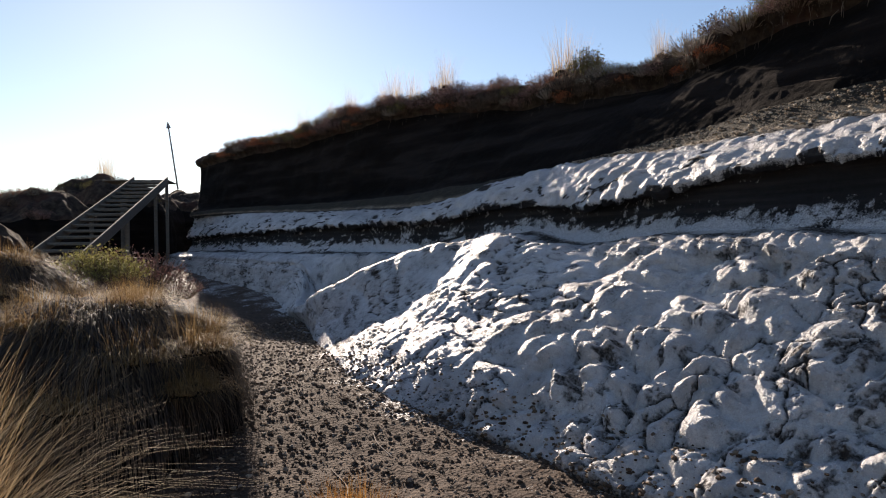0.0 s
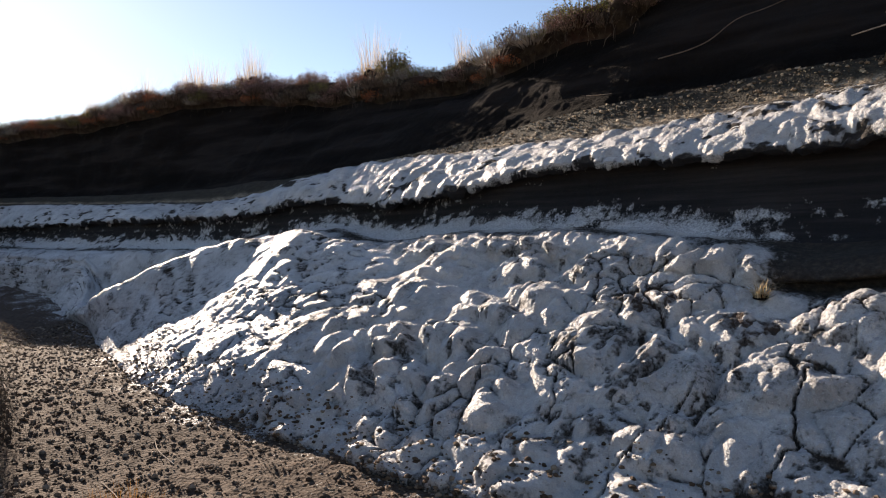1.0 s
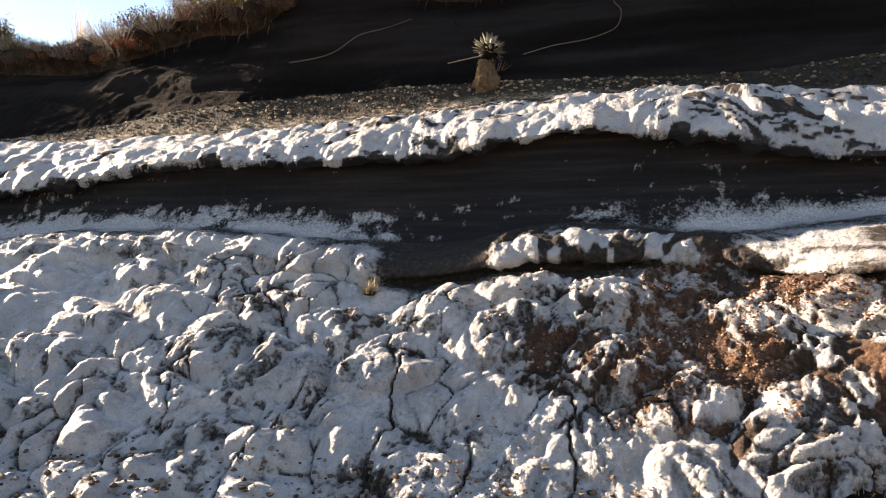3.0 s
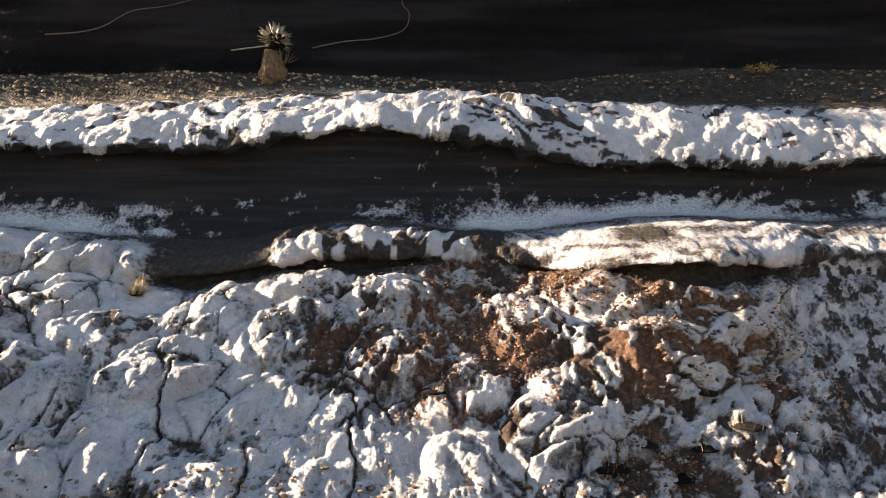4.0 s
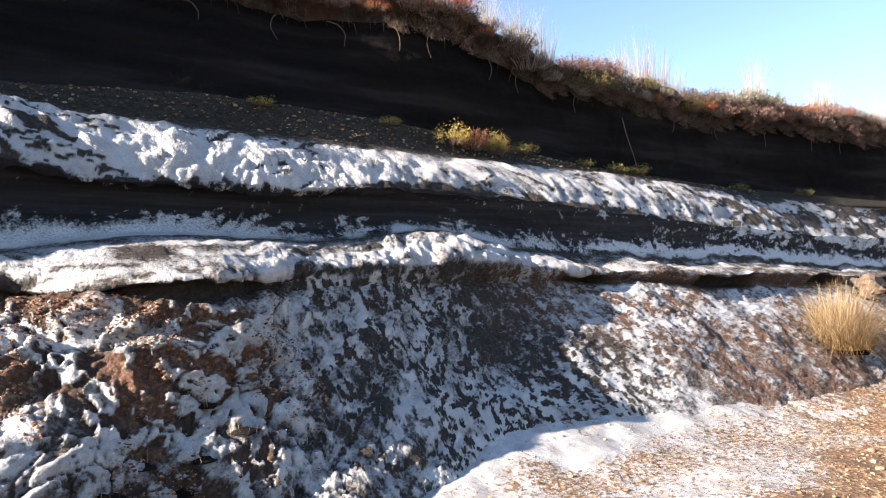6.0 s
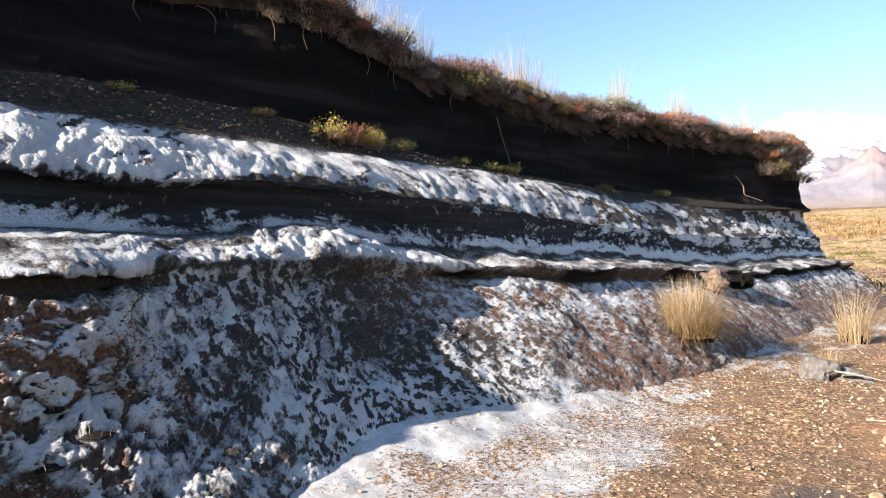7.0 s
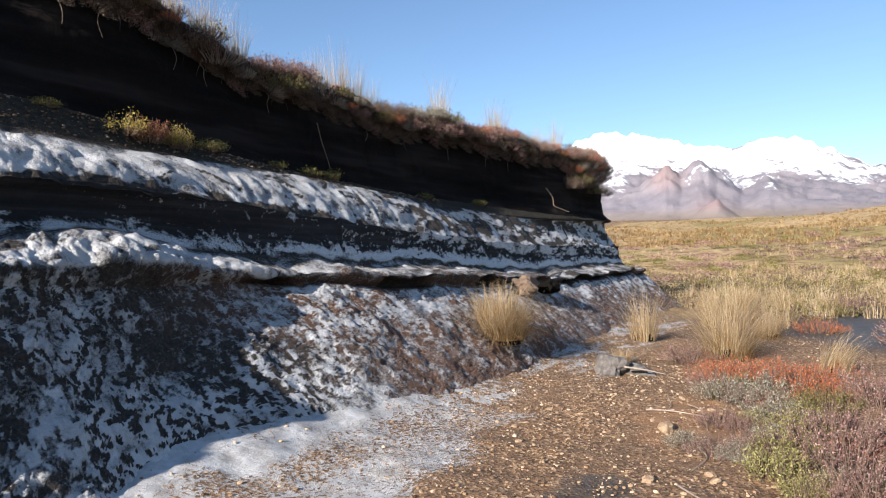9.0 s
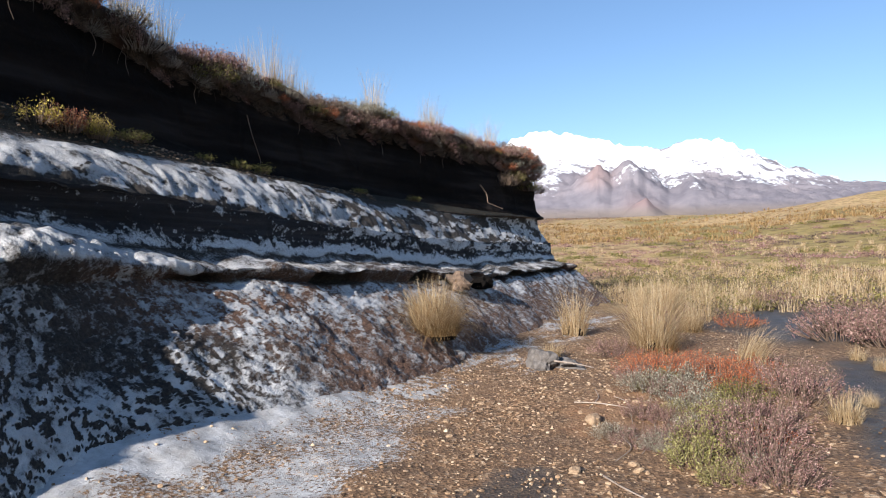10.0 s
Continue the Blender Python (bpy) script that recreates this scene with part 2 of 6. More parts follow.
def plain(name, a, b, scale=12.0, rough=0.85, stretch=(1, 1, 1), relief=0.004, spec=0.3):
    n = Nodes(name)
    p = n.scaled(n.local(), *stretch)
    f = n.noise(p, scale, 5, 0.65)
    base = n.mix(n.span(f, 0.3, 0.7), a, b)
    base = n.mix(n.span(n.noise(p, scale * 6, 3), 0.5, 0.8, 0, 0.4), base, tuple(v * 0.5 for v in a))
    return n.done(base, rough, n.bump(f, relief, 0.8), spec)


def mountain_mat():
    """Snow on the upper slopes and in the gullies, ash and reddish scree below."""
    n = Nodes("mountain_slopes")
    p = n.coords()
    # slope colours are paled towards blue-grey as painted haze
    hazy_rock = n.ramp(n.noise(p, 0.006, 8, 0.65), (0.3, (0.16, 0.15, 0.175)), (0.5, (0.22, 0.20, 0.22)), (0.7, (0.29, 0.255, 0.265)))
    hazy_rock = n.mix(n.attr("red"), hazy_rock, (0.29, 0.205, 0.195))
    hazy_rock = n.mix(n.attr("scrub"), hazy_rock, (0.26, 0.21, 0.18))
    cover = n.math("ADD", n.attr("frost"), n.span(n.noise(p, 0.026, 9, 0.8), 0.3, 0.7, -0.55, 0.5))
    color = n.mix(n.span(cover, 0.40, 0.62), hazy_rock, (0.88, 0.90, 0.93))
    return n.done(color, 0.9, n.bump(n.noise(p, 0.02, 8, 0.7), 12.0, 0.6), 0.1)


def crystal_mat():
    n = Nodes("frost_crystals")
    color = n.ramp(n.island(), (0.0, (0.42, 0.41, 0.40)), (0.6, (0.58, 0.57, 0.56)), (1.0, (0.75, 0.74, 0.73)))
    n.done(color, 0.75, None, 0.25)
    tr = n.node("ShaderNodeBsdfTranslucent", {0: color})
    mx = n.node("ShaderNodeMixShader", {0: 0.42, 1: n.bsdf.outputs[0], 2: tr.outputs[0]})
    n.put(n.tree.nodes["Material Output"].inputs[0], mx.outputs[0])
    return n.mat


CRYSTAL = crystal_mat()
FROST, ROCK, PEAT, SHELF, TURF, GROUND = frosted_soil(), dark_rock(), peat(), gravel_shelf(), turf(), ground_mat()
STRAW = plant("straw_blades", (0.27, 0.17, 0.08), (0.50, 0.36, 0.20), (0.74, 0.60, 0.40), glow=0.45)
STRAW_DARK = plant("brown_blades", (0.13, 0.075, 0.03), (0.28, 0.17, 0.07), (0.42, 0.29, 0.14), glow=0.3)
HEATH_BROWN = plant("brown_heath_leaves", (0.035, 0.024, 0.018), (0.095, 0.064, 0.047), (0.24, 0.18, 0.135), glow=0.08)
HEATH_RED = plant("red_heath_leaves", (0.16, 0.040, 0.018), (0.42, 0.105, 0.040), (0.52, 0.22, 0.10), glow=0.12)
HEATH_PINK = plant("mauve_heath_leaves", (0.10, 0.050, 0.046), (0.24, 0.125, 0.11), (0.42, 0.28, 0.24), glow=0.1)
HEATH_OLIVE = plant("olive_heath_leaves", (0.05, 0.047, 0.014), (0.13, 0.115, 0.032), (0.26, 0.23, 0.065), glow=0.14)
HEATH_GREY = plant("grey_heath_leaves", (0.11, 0.095, 0.07), (0.25, 0.23, 0.17), (0.44, 0.42, 0.34), glow=0.1)
HEATH_YELLOW = plant("yellow_green_leaves", (0.13, 0.12, 0.035), (0.28, 0.25, 0.08), (0.42, 0.38, 0.18), glow=0.25)
BUSH_RED = plant("crimson_leaves", (0.07, 0.018, 0.014), (0.22, 0.060, 0.036), (0.38, 0.20, 0.08), glow=0.3)
BUSH_YELLOW = plant("bright_yellow_leaves", (0.15, 0.12, 0.02), (0.34, 0.26, 0.04), (0.50, 0.40, 0.11), glow=0.3)
RUSSET = plant("russet_blades", (0.20, 0.085, 0.025), (0.36, 0.17, 0.05), (0.52, 0.30, 0.10), glow=0.35)
TWIG = plain("twig_bark", (0.10, 0.065, 0.045), (0.20, 0.14, 0.10), 40, 0.9)
ROOT = plain("pale_root", (0.11, 0.075, 0.055), (0.22, 0.16, 0.12), 30, 0.9)
DRIFTWOOD = plain("bleached_wood", (0.20, 0.155, 0.12), (0.40, 0.33, 0.27), 18, 0.85)
STONE = plain("volcanic_stone", (0.075, 0.065, 0.06), (0.19, 0.17, 0.155), 14, 0.9, relief=0.01)
PUMICE = plain("pumice_stone", (0.22, 0.14, 0.085), (0.42, 0.30, 0.19), 25, 0.92, relief=0.008)
TIMBER = plain("weathered_timber", (0.10, 0.088, 0.072), (0.21, 0.19, 0.16), 9, 0.8, (1, 1, 8), 0.003)
POLE_PAINT = plain("pole_metal", (0.18, 0.17, 0.16), (0.30, 0.29, 0.28), 20, 0.5)
MOUNTAIN = mountain_mat()

# ---- helpers for meshes ----


def mesh_from(name, verts, faces, material, smooth=True):
    """A mesh from arrays of vertices and of faces that all have as many corners."""
    verts, faces = np.asarray(verts, np.float32), np.asarray(faces, np.int32)
    me = bpy.data.meshes.new(name)
    me.vertices.add(len(verts))
    me.vertices.foreach_set("co", verts.ravel())
    k = faces.shape[1]
    me.loops.add(faces.size)
    me.loops.foreach_set("vertex_index", faces.ravel())
    me.polygons.add(len(faces))
    me.polygons.foreach_set("loop_start", np.arange(0, faces.size, k, dtype=np.int32))
    me.polygons.foreach_set("use_smooth", np.full(len(faces), smooth, dtype=bool))
    me.update(calc_edges=True)
    me.materials.append(material)
    return me


def grid_faces(rows, cols):
    i = np.arange(rows * cols).reshape(rows, cols)
    return np.stack([i[:-1, :-1], i[:-1, 1:], i[1:, 1:], i[1:, :-1]], -1).reshape(-1, 4)


def attribute(me, name, values):
    a = me.attributes.new(name, "FLOAT", "POINT")
    a.data.foreach_set("value", np.asarray(values, np.float32).ravel())


def part(name, bm, material, parent, label=""):
    """Links a bmesh or a mesh as one object under its thing."""
    if isinstance(bm, bmesh.types.BMesh):
        me = bpy.data.meshes.new(name)
        bm.to_mesh(me)
        bm.free()
        me.materials.append(material)
    else:
        me = bm
    ob = new(name, me)
    ob.parent = parent
    if label:
        tagged(ob, label=label)
    return ob


def box(bm, size, m=None, bevel=0.0):
    made = bmesh.ops.create_cube(bm, size=1.0, matrix=(m or Matrix()) @ Matrix.Diagonal((*size, 1)))["verts"]
    if bevel:
        edges = list({e for v in made for e in v.link_edges})
        bmesh.ops.bevel(bm, geom=edges, offset=bevel, segments=1, affect="EDGES")


def tube(points, radii, sides=5):
    """Vertices and faces of a tapered tube along points."""
    pts = np.asarray(points, float)
    n = len(pts)
    tang = np.gradient(pts, axis=0)
    tang /= np.linalg.norm(tang, axis=1)[:, None] + 1e-9
    ref = np.array([0.31, 0.17, 0.93])
    u = np.cross(tang, ref)
    u /= np.linalg.norm(u, axis=1)[:, None] + 1e-9
    v = np.cross(tang, u)
    ang = np.arange(sides) * 2 * math.pi / sides
    ring = pts[:, None] + np.asarray(radii, float)[:, None, None] * (np.cos(ang)[None, :, None] * u[:, None] + np.sin(ang)[None, :, None] * v[:, None])
    faces = []
    for i in range(n - 1):
        for s in range(sides):
            a, b = i * sides + s, i * sides + (s + 1) % sides
            faces.append((a, b, b + sides, a + sides))
    return ring.reshape(-1, 3), np.array(faces)


def joined(pieces):
    verts, faces, at = [], [], 0
    for v, f in pieces:
        verts.append(v)
        faces.append(np.asarray(f) + at)
        at += len(v)
    return np.concatenate(verts), np.concatenate(faces)


def blades(rng, count, radius, height, spread, width=0.005, droop=0.5, steps=4, lean=(0, 0), low=0.35):
    """Curved, tapering grass blades that spring from a disc."""
    a = rng.uniform(0, 2 * math.pi, count)
    r = radius * np.sqrt(rng.uniform(0, 1, count))
    foot = np.stack([r * np.cos(a), r * np.sin(a), np.zeros(count)], 1)
    b = a + rng.normal(0, 0.7, count)
    out = np.stack([np.cos(b), np.sin(b)], 1) * (spread * rng.uniform(0.1, 1.15, count) * (0.25 + 0.75 * r / max(radius, 1e-6)))[:, None]
    out = out + np.asarray(lean)[None]
    h = height * rng.uniform(low, 1.05, count)
    side = np.stack([-np.sin(b), np.cos(b), np.zeros(count)], 1)
    verts = np.zeros((count, steps + 1, 2, 3))
    for k in range(steps + 1):
        t = k / steps
        x = foot.copy()
        x[:, :2] += out * (h * t ** 1.6)[:, None]
        x[:, 2] += h * (t - droop * np.hypot(out[:, 0], out[:, 1]) * t ** 2.6 * 0.55)
        w = width * (1 - 0.85 * t) * 0.5
        verts[:, k, 0], verts[:, k, 1] = x - side * w, x + side * w
    idx = np.arange(count * (steps + 1) * 2).reshape(count, steps + 1, 2)
    faces = np.stack([idx[:, :-1, 0], idx[:, :-1, 1], idx[:, 1:, 1], idx[:, 1:, 0]], -1).reshape(-1, 4)
    return verts.reshape(-1, 3), faces


def twiggy(rng, twigs, radius, height, leaf, per_twig, flat=0.6, upright=0.5):
    """Twigs of a dome-shaped heath shrub and the small leaves along them."""
    wood, leaves = [], []
    for _ in range(twigs):
        a, q = rng.uniform(0, 2 * math.pi), math.sqrt(rng.uniform(0, 1))
        base = np.array([math.cos(a), math.sin(a), 0]) * radius * q * 0.55
        tip = np.array([math.cos(a) * radius * q, math.sin(a) * radius * q, height * (1 - flat * q * q) * rng.uniform(0.7, 1.08)])
        tip += rng.normal(0, 0.05 * radius, 3)
        mid = (base + tip) / 2 + np.array([math.cos(a), math.sin(a), -0.2]) * radius * 0.12 * rng.uniform(-0.5, 1)
        t = np.linspace(0, 1, 4)[:, None]
        line = base * (1 - t) ** 2 + 2 * mid * t * (1 - t) + tip * t * t
        wood.append(tube(line, np.linspace(0.006, 0.002, 4) * (0.6 + height), 3))
        s = rng.uniform(0.35, 1.0, per_twig)[:, None]
        at = base * (1 - s) ** 2 + 2 * mid * s * (1 - s) + tip * s * s + rng.normal(0, leaf * 1.3, (per_twig, 3))
        leaves.append(at)
    at = np.concatenate(leaves)
    k = len(at)
    d = rng.normal(0, 1, (k, 3)) + np.array([0, 0, upright])
    d /= np.linalg.norm(d, axis=1)[:, None]
    w = np.cross(d, rng.normal(0, 1, (k, 3)))
    w /= np.linalg.norm(w, axis=1)[:, None] + 1e-9
    ln = leaf * rng.uniform(0.7, 1.5, k)[:, None]
    v = np.stack([at - d * ln * 0.5, at + w * ln * 0.28, at + d * ln * 0.6, at - w * ln * 0.28], 1).reshape(-1, 3)
    v[:, 2] = np.maximum(v[:, 2], 0.0)
    f = np.arange(k * 4).reshape(k, 4)
    return joined(wood), (v, f)


def lump(rng, size, rough=0.25, detail=2, flat=0.7):
    """An angular stone as vertices and triangles."""
    bm = bmesh.new()
    bmesh.ops.create_icosphere(bm, subdivisions=detail, radius=1.0)
    off = rng.uniform(0, 40, 3)
    for v in bm.verts:
        k = 1 + rough * 2 * (noise.noise(Vector(off) + v.co * 1.3)) + rough * 0.6 * noise.noise(Vector(off) + v.co * 4)
        v.co = Vector((v.co.x * k * size[0], v.co.y * k * size[1], max(v.co.z * k, -flat) * size[2]))
    bm.verts.index_update()
    v = np.array([x.co for x in bm.verts])
    f = np.array([[x.index for x in t.verts] for t in bm.faces])
    bm.free()
    return v, f


# ---- the bank: its line and its beds ----


def bend(x):
    """How far the bank's face stands off its middle line, along the bank."""
    x = np.asarray(x, float)
    e = -1.2 * np.clip((-x - 5) / 20, 0, 1.15) ** 1.5 - 0.9 * np.clip((x - 6) / 15, 0, 1.1) ** 1.5
    return e + 9.0 * np.clip((x - 21.2) / 2.7, 0, None) ** 2.2 + 9.0 * np.clip((-x - 27.3) / 2.7, 0, None) ** 2.2


def toe_y(x):
    return curve([(-24, 3.9), (-15, 4.2), (-12, 4.1), (-10.3, 3.6), (-8.5, 3.1), (-7.3, 2.85), (-6, 2.85), (-5, 3.1), (-4.2, 3.15), (-3.2, 3.2), (-2, 3.4), (-0.8, 3.6), (0, 3.7), (1, 3.65), (2.1, 3.82), (2.8, 3.8), (3.6, 3.95), (5, 4.2), (6, 4.0), (7.5, 3.5), (9, 3.35), (12, 3.5), (24, 3.8)], x)


def setback(x):
    """How far the turf edge stands behind or before its usual line."""
    return 0.9 * sstep(-6.1, -7.0, x) * sstep(-17, -12, x) + 0.38 * sstep(-7.0, -6.1, x) * sstep(6.0, 4.5, x) + 0.28 * sstep(-1.8, -0.6, x) * sstep(5.6, 4.4, x)


def crest_z(x):
    return curve([(-28, 5.0), (-24, 5.0), (-18, 4.95), (-15, 4.95), (-10, 4.45), (-7.6, 4.28), (-6.6, 4.22), (-5.7, 4.3), (-4.9, 4.42), (-4.1, 4.5), (-3.5, 4.85), (-2.6, 4.9), (-1.8, 4.5), (-0.8, 4.6), (0.5, 4.75), (3.4, 4.75), (4.6, 4.75), (5.5, 4.75), (6.6, 4.80), (7.6, 4.48), (10, 4.3), (13, 4.2), (20, 4.25), (24, 4.1)], x)


def plateau(x, y):
    return sstep(8.0, 9.2, np.asarray(y) - np.minimum(bend(x), 40)) * sstep(46, 30, x)


def ground_z(x, y):
    x, y = np.asarray(x, float), np.asarray(y, float)
    r = np.hypot(x, y)
    b = np.minimum(bend(x), 30)
    near = np.exp(-(r / 30.0) ** 2)
    z = -0.04 + near * (0.10 * (fbm(x * 0.7, y * 0.7, 3, 5) - 0.5) + 0.05 * (fbm(x * 3, y * 3, 3, 6) - 0.5))
    apron = np.clip((y - b - 2.8) / 2.5, 0, 1) ** 2 * 0.9
    z = z + apron * sstep(2.2, 5.0, x)
    z = z + apron * 0.35 * sstep(-1.5, -4.0, x)
    z = z + 0.10 * np.exp(-((x - 8.95) ** 2 + (y - 0.25) ** 2) / 2.3)
    z = z - 0.27 * sstep(-7.5, -4.4, x) * np.exp(-(r / 70.0) ** 2)
    far = np.interp(r, [0, 25, 50, 80, 150, 300, 600, 2000, 6000], [0, 0, 0.15, 0.9, 4.2, 13.5, 30, 100, 300])
    z = z + far * sstep(-5, 25, x) + 0.05 * np.clip(-x - 12, 0, 40) * sstep(-10, -16, x)
    th = np.degrees(np.arctan2(x, y))
    hill = np.exp(-((th - 104) / 12.0) ** 2) * np.exp(-((r - 260) / 110.0) ** 2) * 9.0
    z = z + hill + sstep(30, 120, r) * 5.0 * (fbm(x * 0.02, y * 0.02, 4, 9) - 0.5) * sstep(-20, 20, x)
    z = z + sstep(14, 45, r) * 0.35 * (fbm(x * 0.3, y * 0.3, 3, 10) - 0.5)
    top = crest_z(np.clip(x, -28, 24)) - 0.25
    return z + (top - z) * plateau(x, y)


def spread(*stretches):
    out = [np.arange(a, b - 1e-9, step) for a, b, step in stretches]
    return np.concatenate([*out, [stretches[-1][1]]])


FLAT = 1.2                             # the gravel flat lies this much further down than the bank's line


def build_ground():
    gx = np.concatenate([-np.geomspace(4800, 24.5, 46), spread((-24, -10, 0.25), (-10, -2.5, 0.045), (-2.5, 2.0, 0.10), (2.0, 12.0, 0.038), (12.0, 20, 0.11), (20, 45, 0.5)), np.geomspace(46, 4800, 60)])
    gy = np.concatenate([-np.geomspace(4800, 26, 44), spread((-25, -6, 0.7), (-6, -2.4, 0.10), (-2.4, 5.4, 0.036), (5.4, 10, 0.2), (10, 25, 0.7)), np.geomspace(26, 4800, 44)])
    X, Y = np.meshgrid(gx, gy)
    Z = ground_z(X, Y)
    gravel = sstep(12, 6, np.hypot(X - 2, Y))
    cell, _ = worley(X * 9, Y * 9, 31)
    clod = sstep(-1.0, -2.5, X)
    Z = Z + gravel * (0.022 * (fbm(X * 8, Y * 8, 3, 21) - 0.5) + clod * 0.05 * (0.5 - cell) * fbm(X * 2, Y * 2, 2, 22))
    # ice sheet on the ground beside the bank
    X0, Y0 = X, Y
    X, Y = np.where(X > 0.85, 0.85 + (X - 0.85) / FLAT, X), np.where(X0 > -4, -0.08 + (Y + 0.08) / FLAT, Y)
    edge = 0.35 * (fbm(X * 1.6, Y * 1.6, 4, 40) - 0.5)
    sheet = sstep(0.25, -0.25, np.maximum.reduce([1.62 - Y + 0.05 * X, Y - 3.9, X - 6.6 + 0.5 * np.abs(Y - 2.5), 2.4 - X]) + edge * 1.5)
    sheet2 = sstep(0.2, -0.2, np.hypot((X - 7.4) / 0.9, (Y - 3.1) / 0.35) - 0.75 + edge * 2)
    ice_sheets = 0.60 * sheet * (0.75 + 0.6 * (fbm(X * 2.2, Y * 2.2, 4, 43) - 0.3)) + 0.5 * sheet2
    X, Y = X0, Y0
    near_bank = sstep(3.1, 3.9, Y - np.minimum(bend(X), 30) + 0.6 * (fbm(X * 1.4, Y * 1.4, 3, 42) - 0.5) - 0.06 * (X - 4)) * sstep(2.5, 4.0, X) * sstep(26, 18, X)
    strip = np.exp(-((Y - 3.9 + 0.05 * X) / 0.5) ** 2) * sstep(3, 4.5, X) * 0.30
    frost = ice_sheets + near_bank * (0.44 + 0.9 * (fbm(X * 1.2, Y * 2.5, 3, 41) - 0.5) + 1.0 * (fbm(X * 7, Y * 5, 4, 44, 0.6) - 0.5)) - 0.3 * strip + 0.20 * sstep(11, 15, X) * sstep(0, 3, Y) * sstep(22, 18, X)
    frost = np.clip(frost, 0, 0.9) * (1 - plateau(X, Y))
    left_frost = sstep(0.85, 0.0, Y * 0 + toe_y(np.clip(X, -24, 24)) + np.minimum(bend(X), 30) - Y) * sstep(-1.0, -4, X) * sstep(-26, -20, X) * (0.34 + 0.8 * (fbm(X * 3, Y * 3, 4, 47) - 0.5))
    frost = np.maximum(frost, left_frost * (1 - plateau(X, Y)))
    fore = toe_y(np.clip(X, -24, 24)) + np.minimum(bend(X), 30) - Y
    skirt = sstep(1.0, 0.1, fore + 0.5 * (fbm(X * 2.5, Y * 2.5, 3, 45) - 0.5)) * sstep(2.4, 3.2, X) * sstep(10, 8, X)
    frost = np.maximum(frost, skirt * (0.54 + 1.6 * (fbm(X * 10, Y * 8, 4, 46, 0.62) - 0.5)) * (1 - plateau(X, Y)))
    apron = sstep(1.9, 0.3, fore) * sstep(8.5, 10, X) * sstep(20, 17, X)
    frost = np.maximum(frost, apron * (0.40 + 1.5 * (fbm(X * 2.2 + Y, Y * 5, 4, 48, 0.6) - 0.5)) * (1 - plateau(X, Y)))
    me = mesh_from("ground", np.stack([X, Y, Z], -1).reshape(-1, 3), grid_faces(*X.shape), GROUND)
    R = np.hypot(X, Y)
    wide = plateau(X, Y)
    X, Y = np.where(X > 0.85, 0.85 + (X - 0.85) / FLAT, X), np.where(X0 > -4, -0.08 + (Y + 0.08) / FLAT, Y)
    pool = sstep(0.18, -0.18, np.hypot((X - 15.5) / 4.2, (Y + 1.2 + 0.02 * X) / 1.7) - 1 + 0.5 * (fbm(X * 0.8, Y * 0.8, 3, 51) - 0.5))
    pool2 = sstep(0.15, -0.15, np.hypot((X - 7.3) / 3.2, (Y + 2.2) / 1.35) - 1 + 0.4 * (fbm(X * 1.2, Y * 1.2, 3, 52) - 0.5))
    damp = sstep(0.1, -0.2, np.hypot((X - 4.45) / 0.6, (Y - 0.95) / 0.28) - 1 + (fbm(X * 3, Y * 3, 3, 53) - 0.5)) * 0.8
    soft = sstep(0.15, -0.2, np.hypot((X - 6.7) / 0.9, (Y - 0.62) / 0.35) - 1 + (fbm(X * 2, Y * 2, 3, 54) - 0.5))
    X, Y = X0, Y0
    heath = np.maximum(sstep(18, 25, R + 6 * (fbm(X * 0.4, Y * 0.4, 3, 55) - 0.5)) * sstep(-1.5, 2.0, X) * sstep(4.5, 2.5, Y - np.minimum(bend(X), 30) * 0.3 - sstep(19, 23, X) * 60), wide)
    heath = np.maximum(heath, sstep(-8, -14, X) * sstep(2.4, 1.2, Y) * 0.8)
    heath = np.maximum(heath, sstep(3.5, 7, -Y) * 0.8 * sstep(14, 3, X))
    attribute(me, "frost", frost)
    attribute(me, "mud", np.clip(np.maximum.reduce([pool, pool2, damp]), 0, 1))
    attribute(me, "heath", np.clip(heath * (1 - pool) * (1 - pool2), 0, 1))
    attribute(me, "dirt", sstep(2.5, 0.5, X))
    attribute(me, "clay", soft * 0.9)
    tagged(new("ground", me), "brown pumice gravel ground with ice sheets, mud and dry heath plain", "ground", kind="structure")


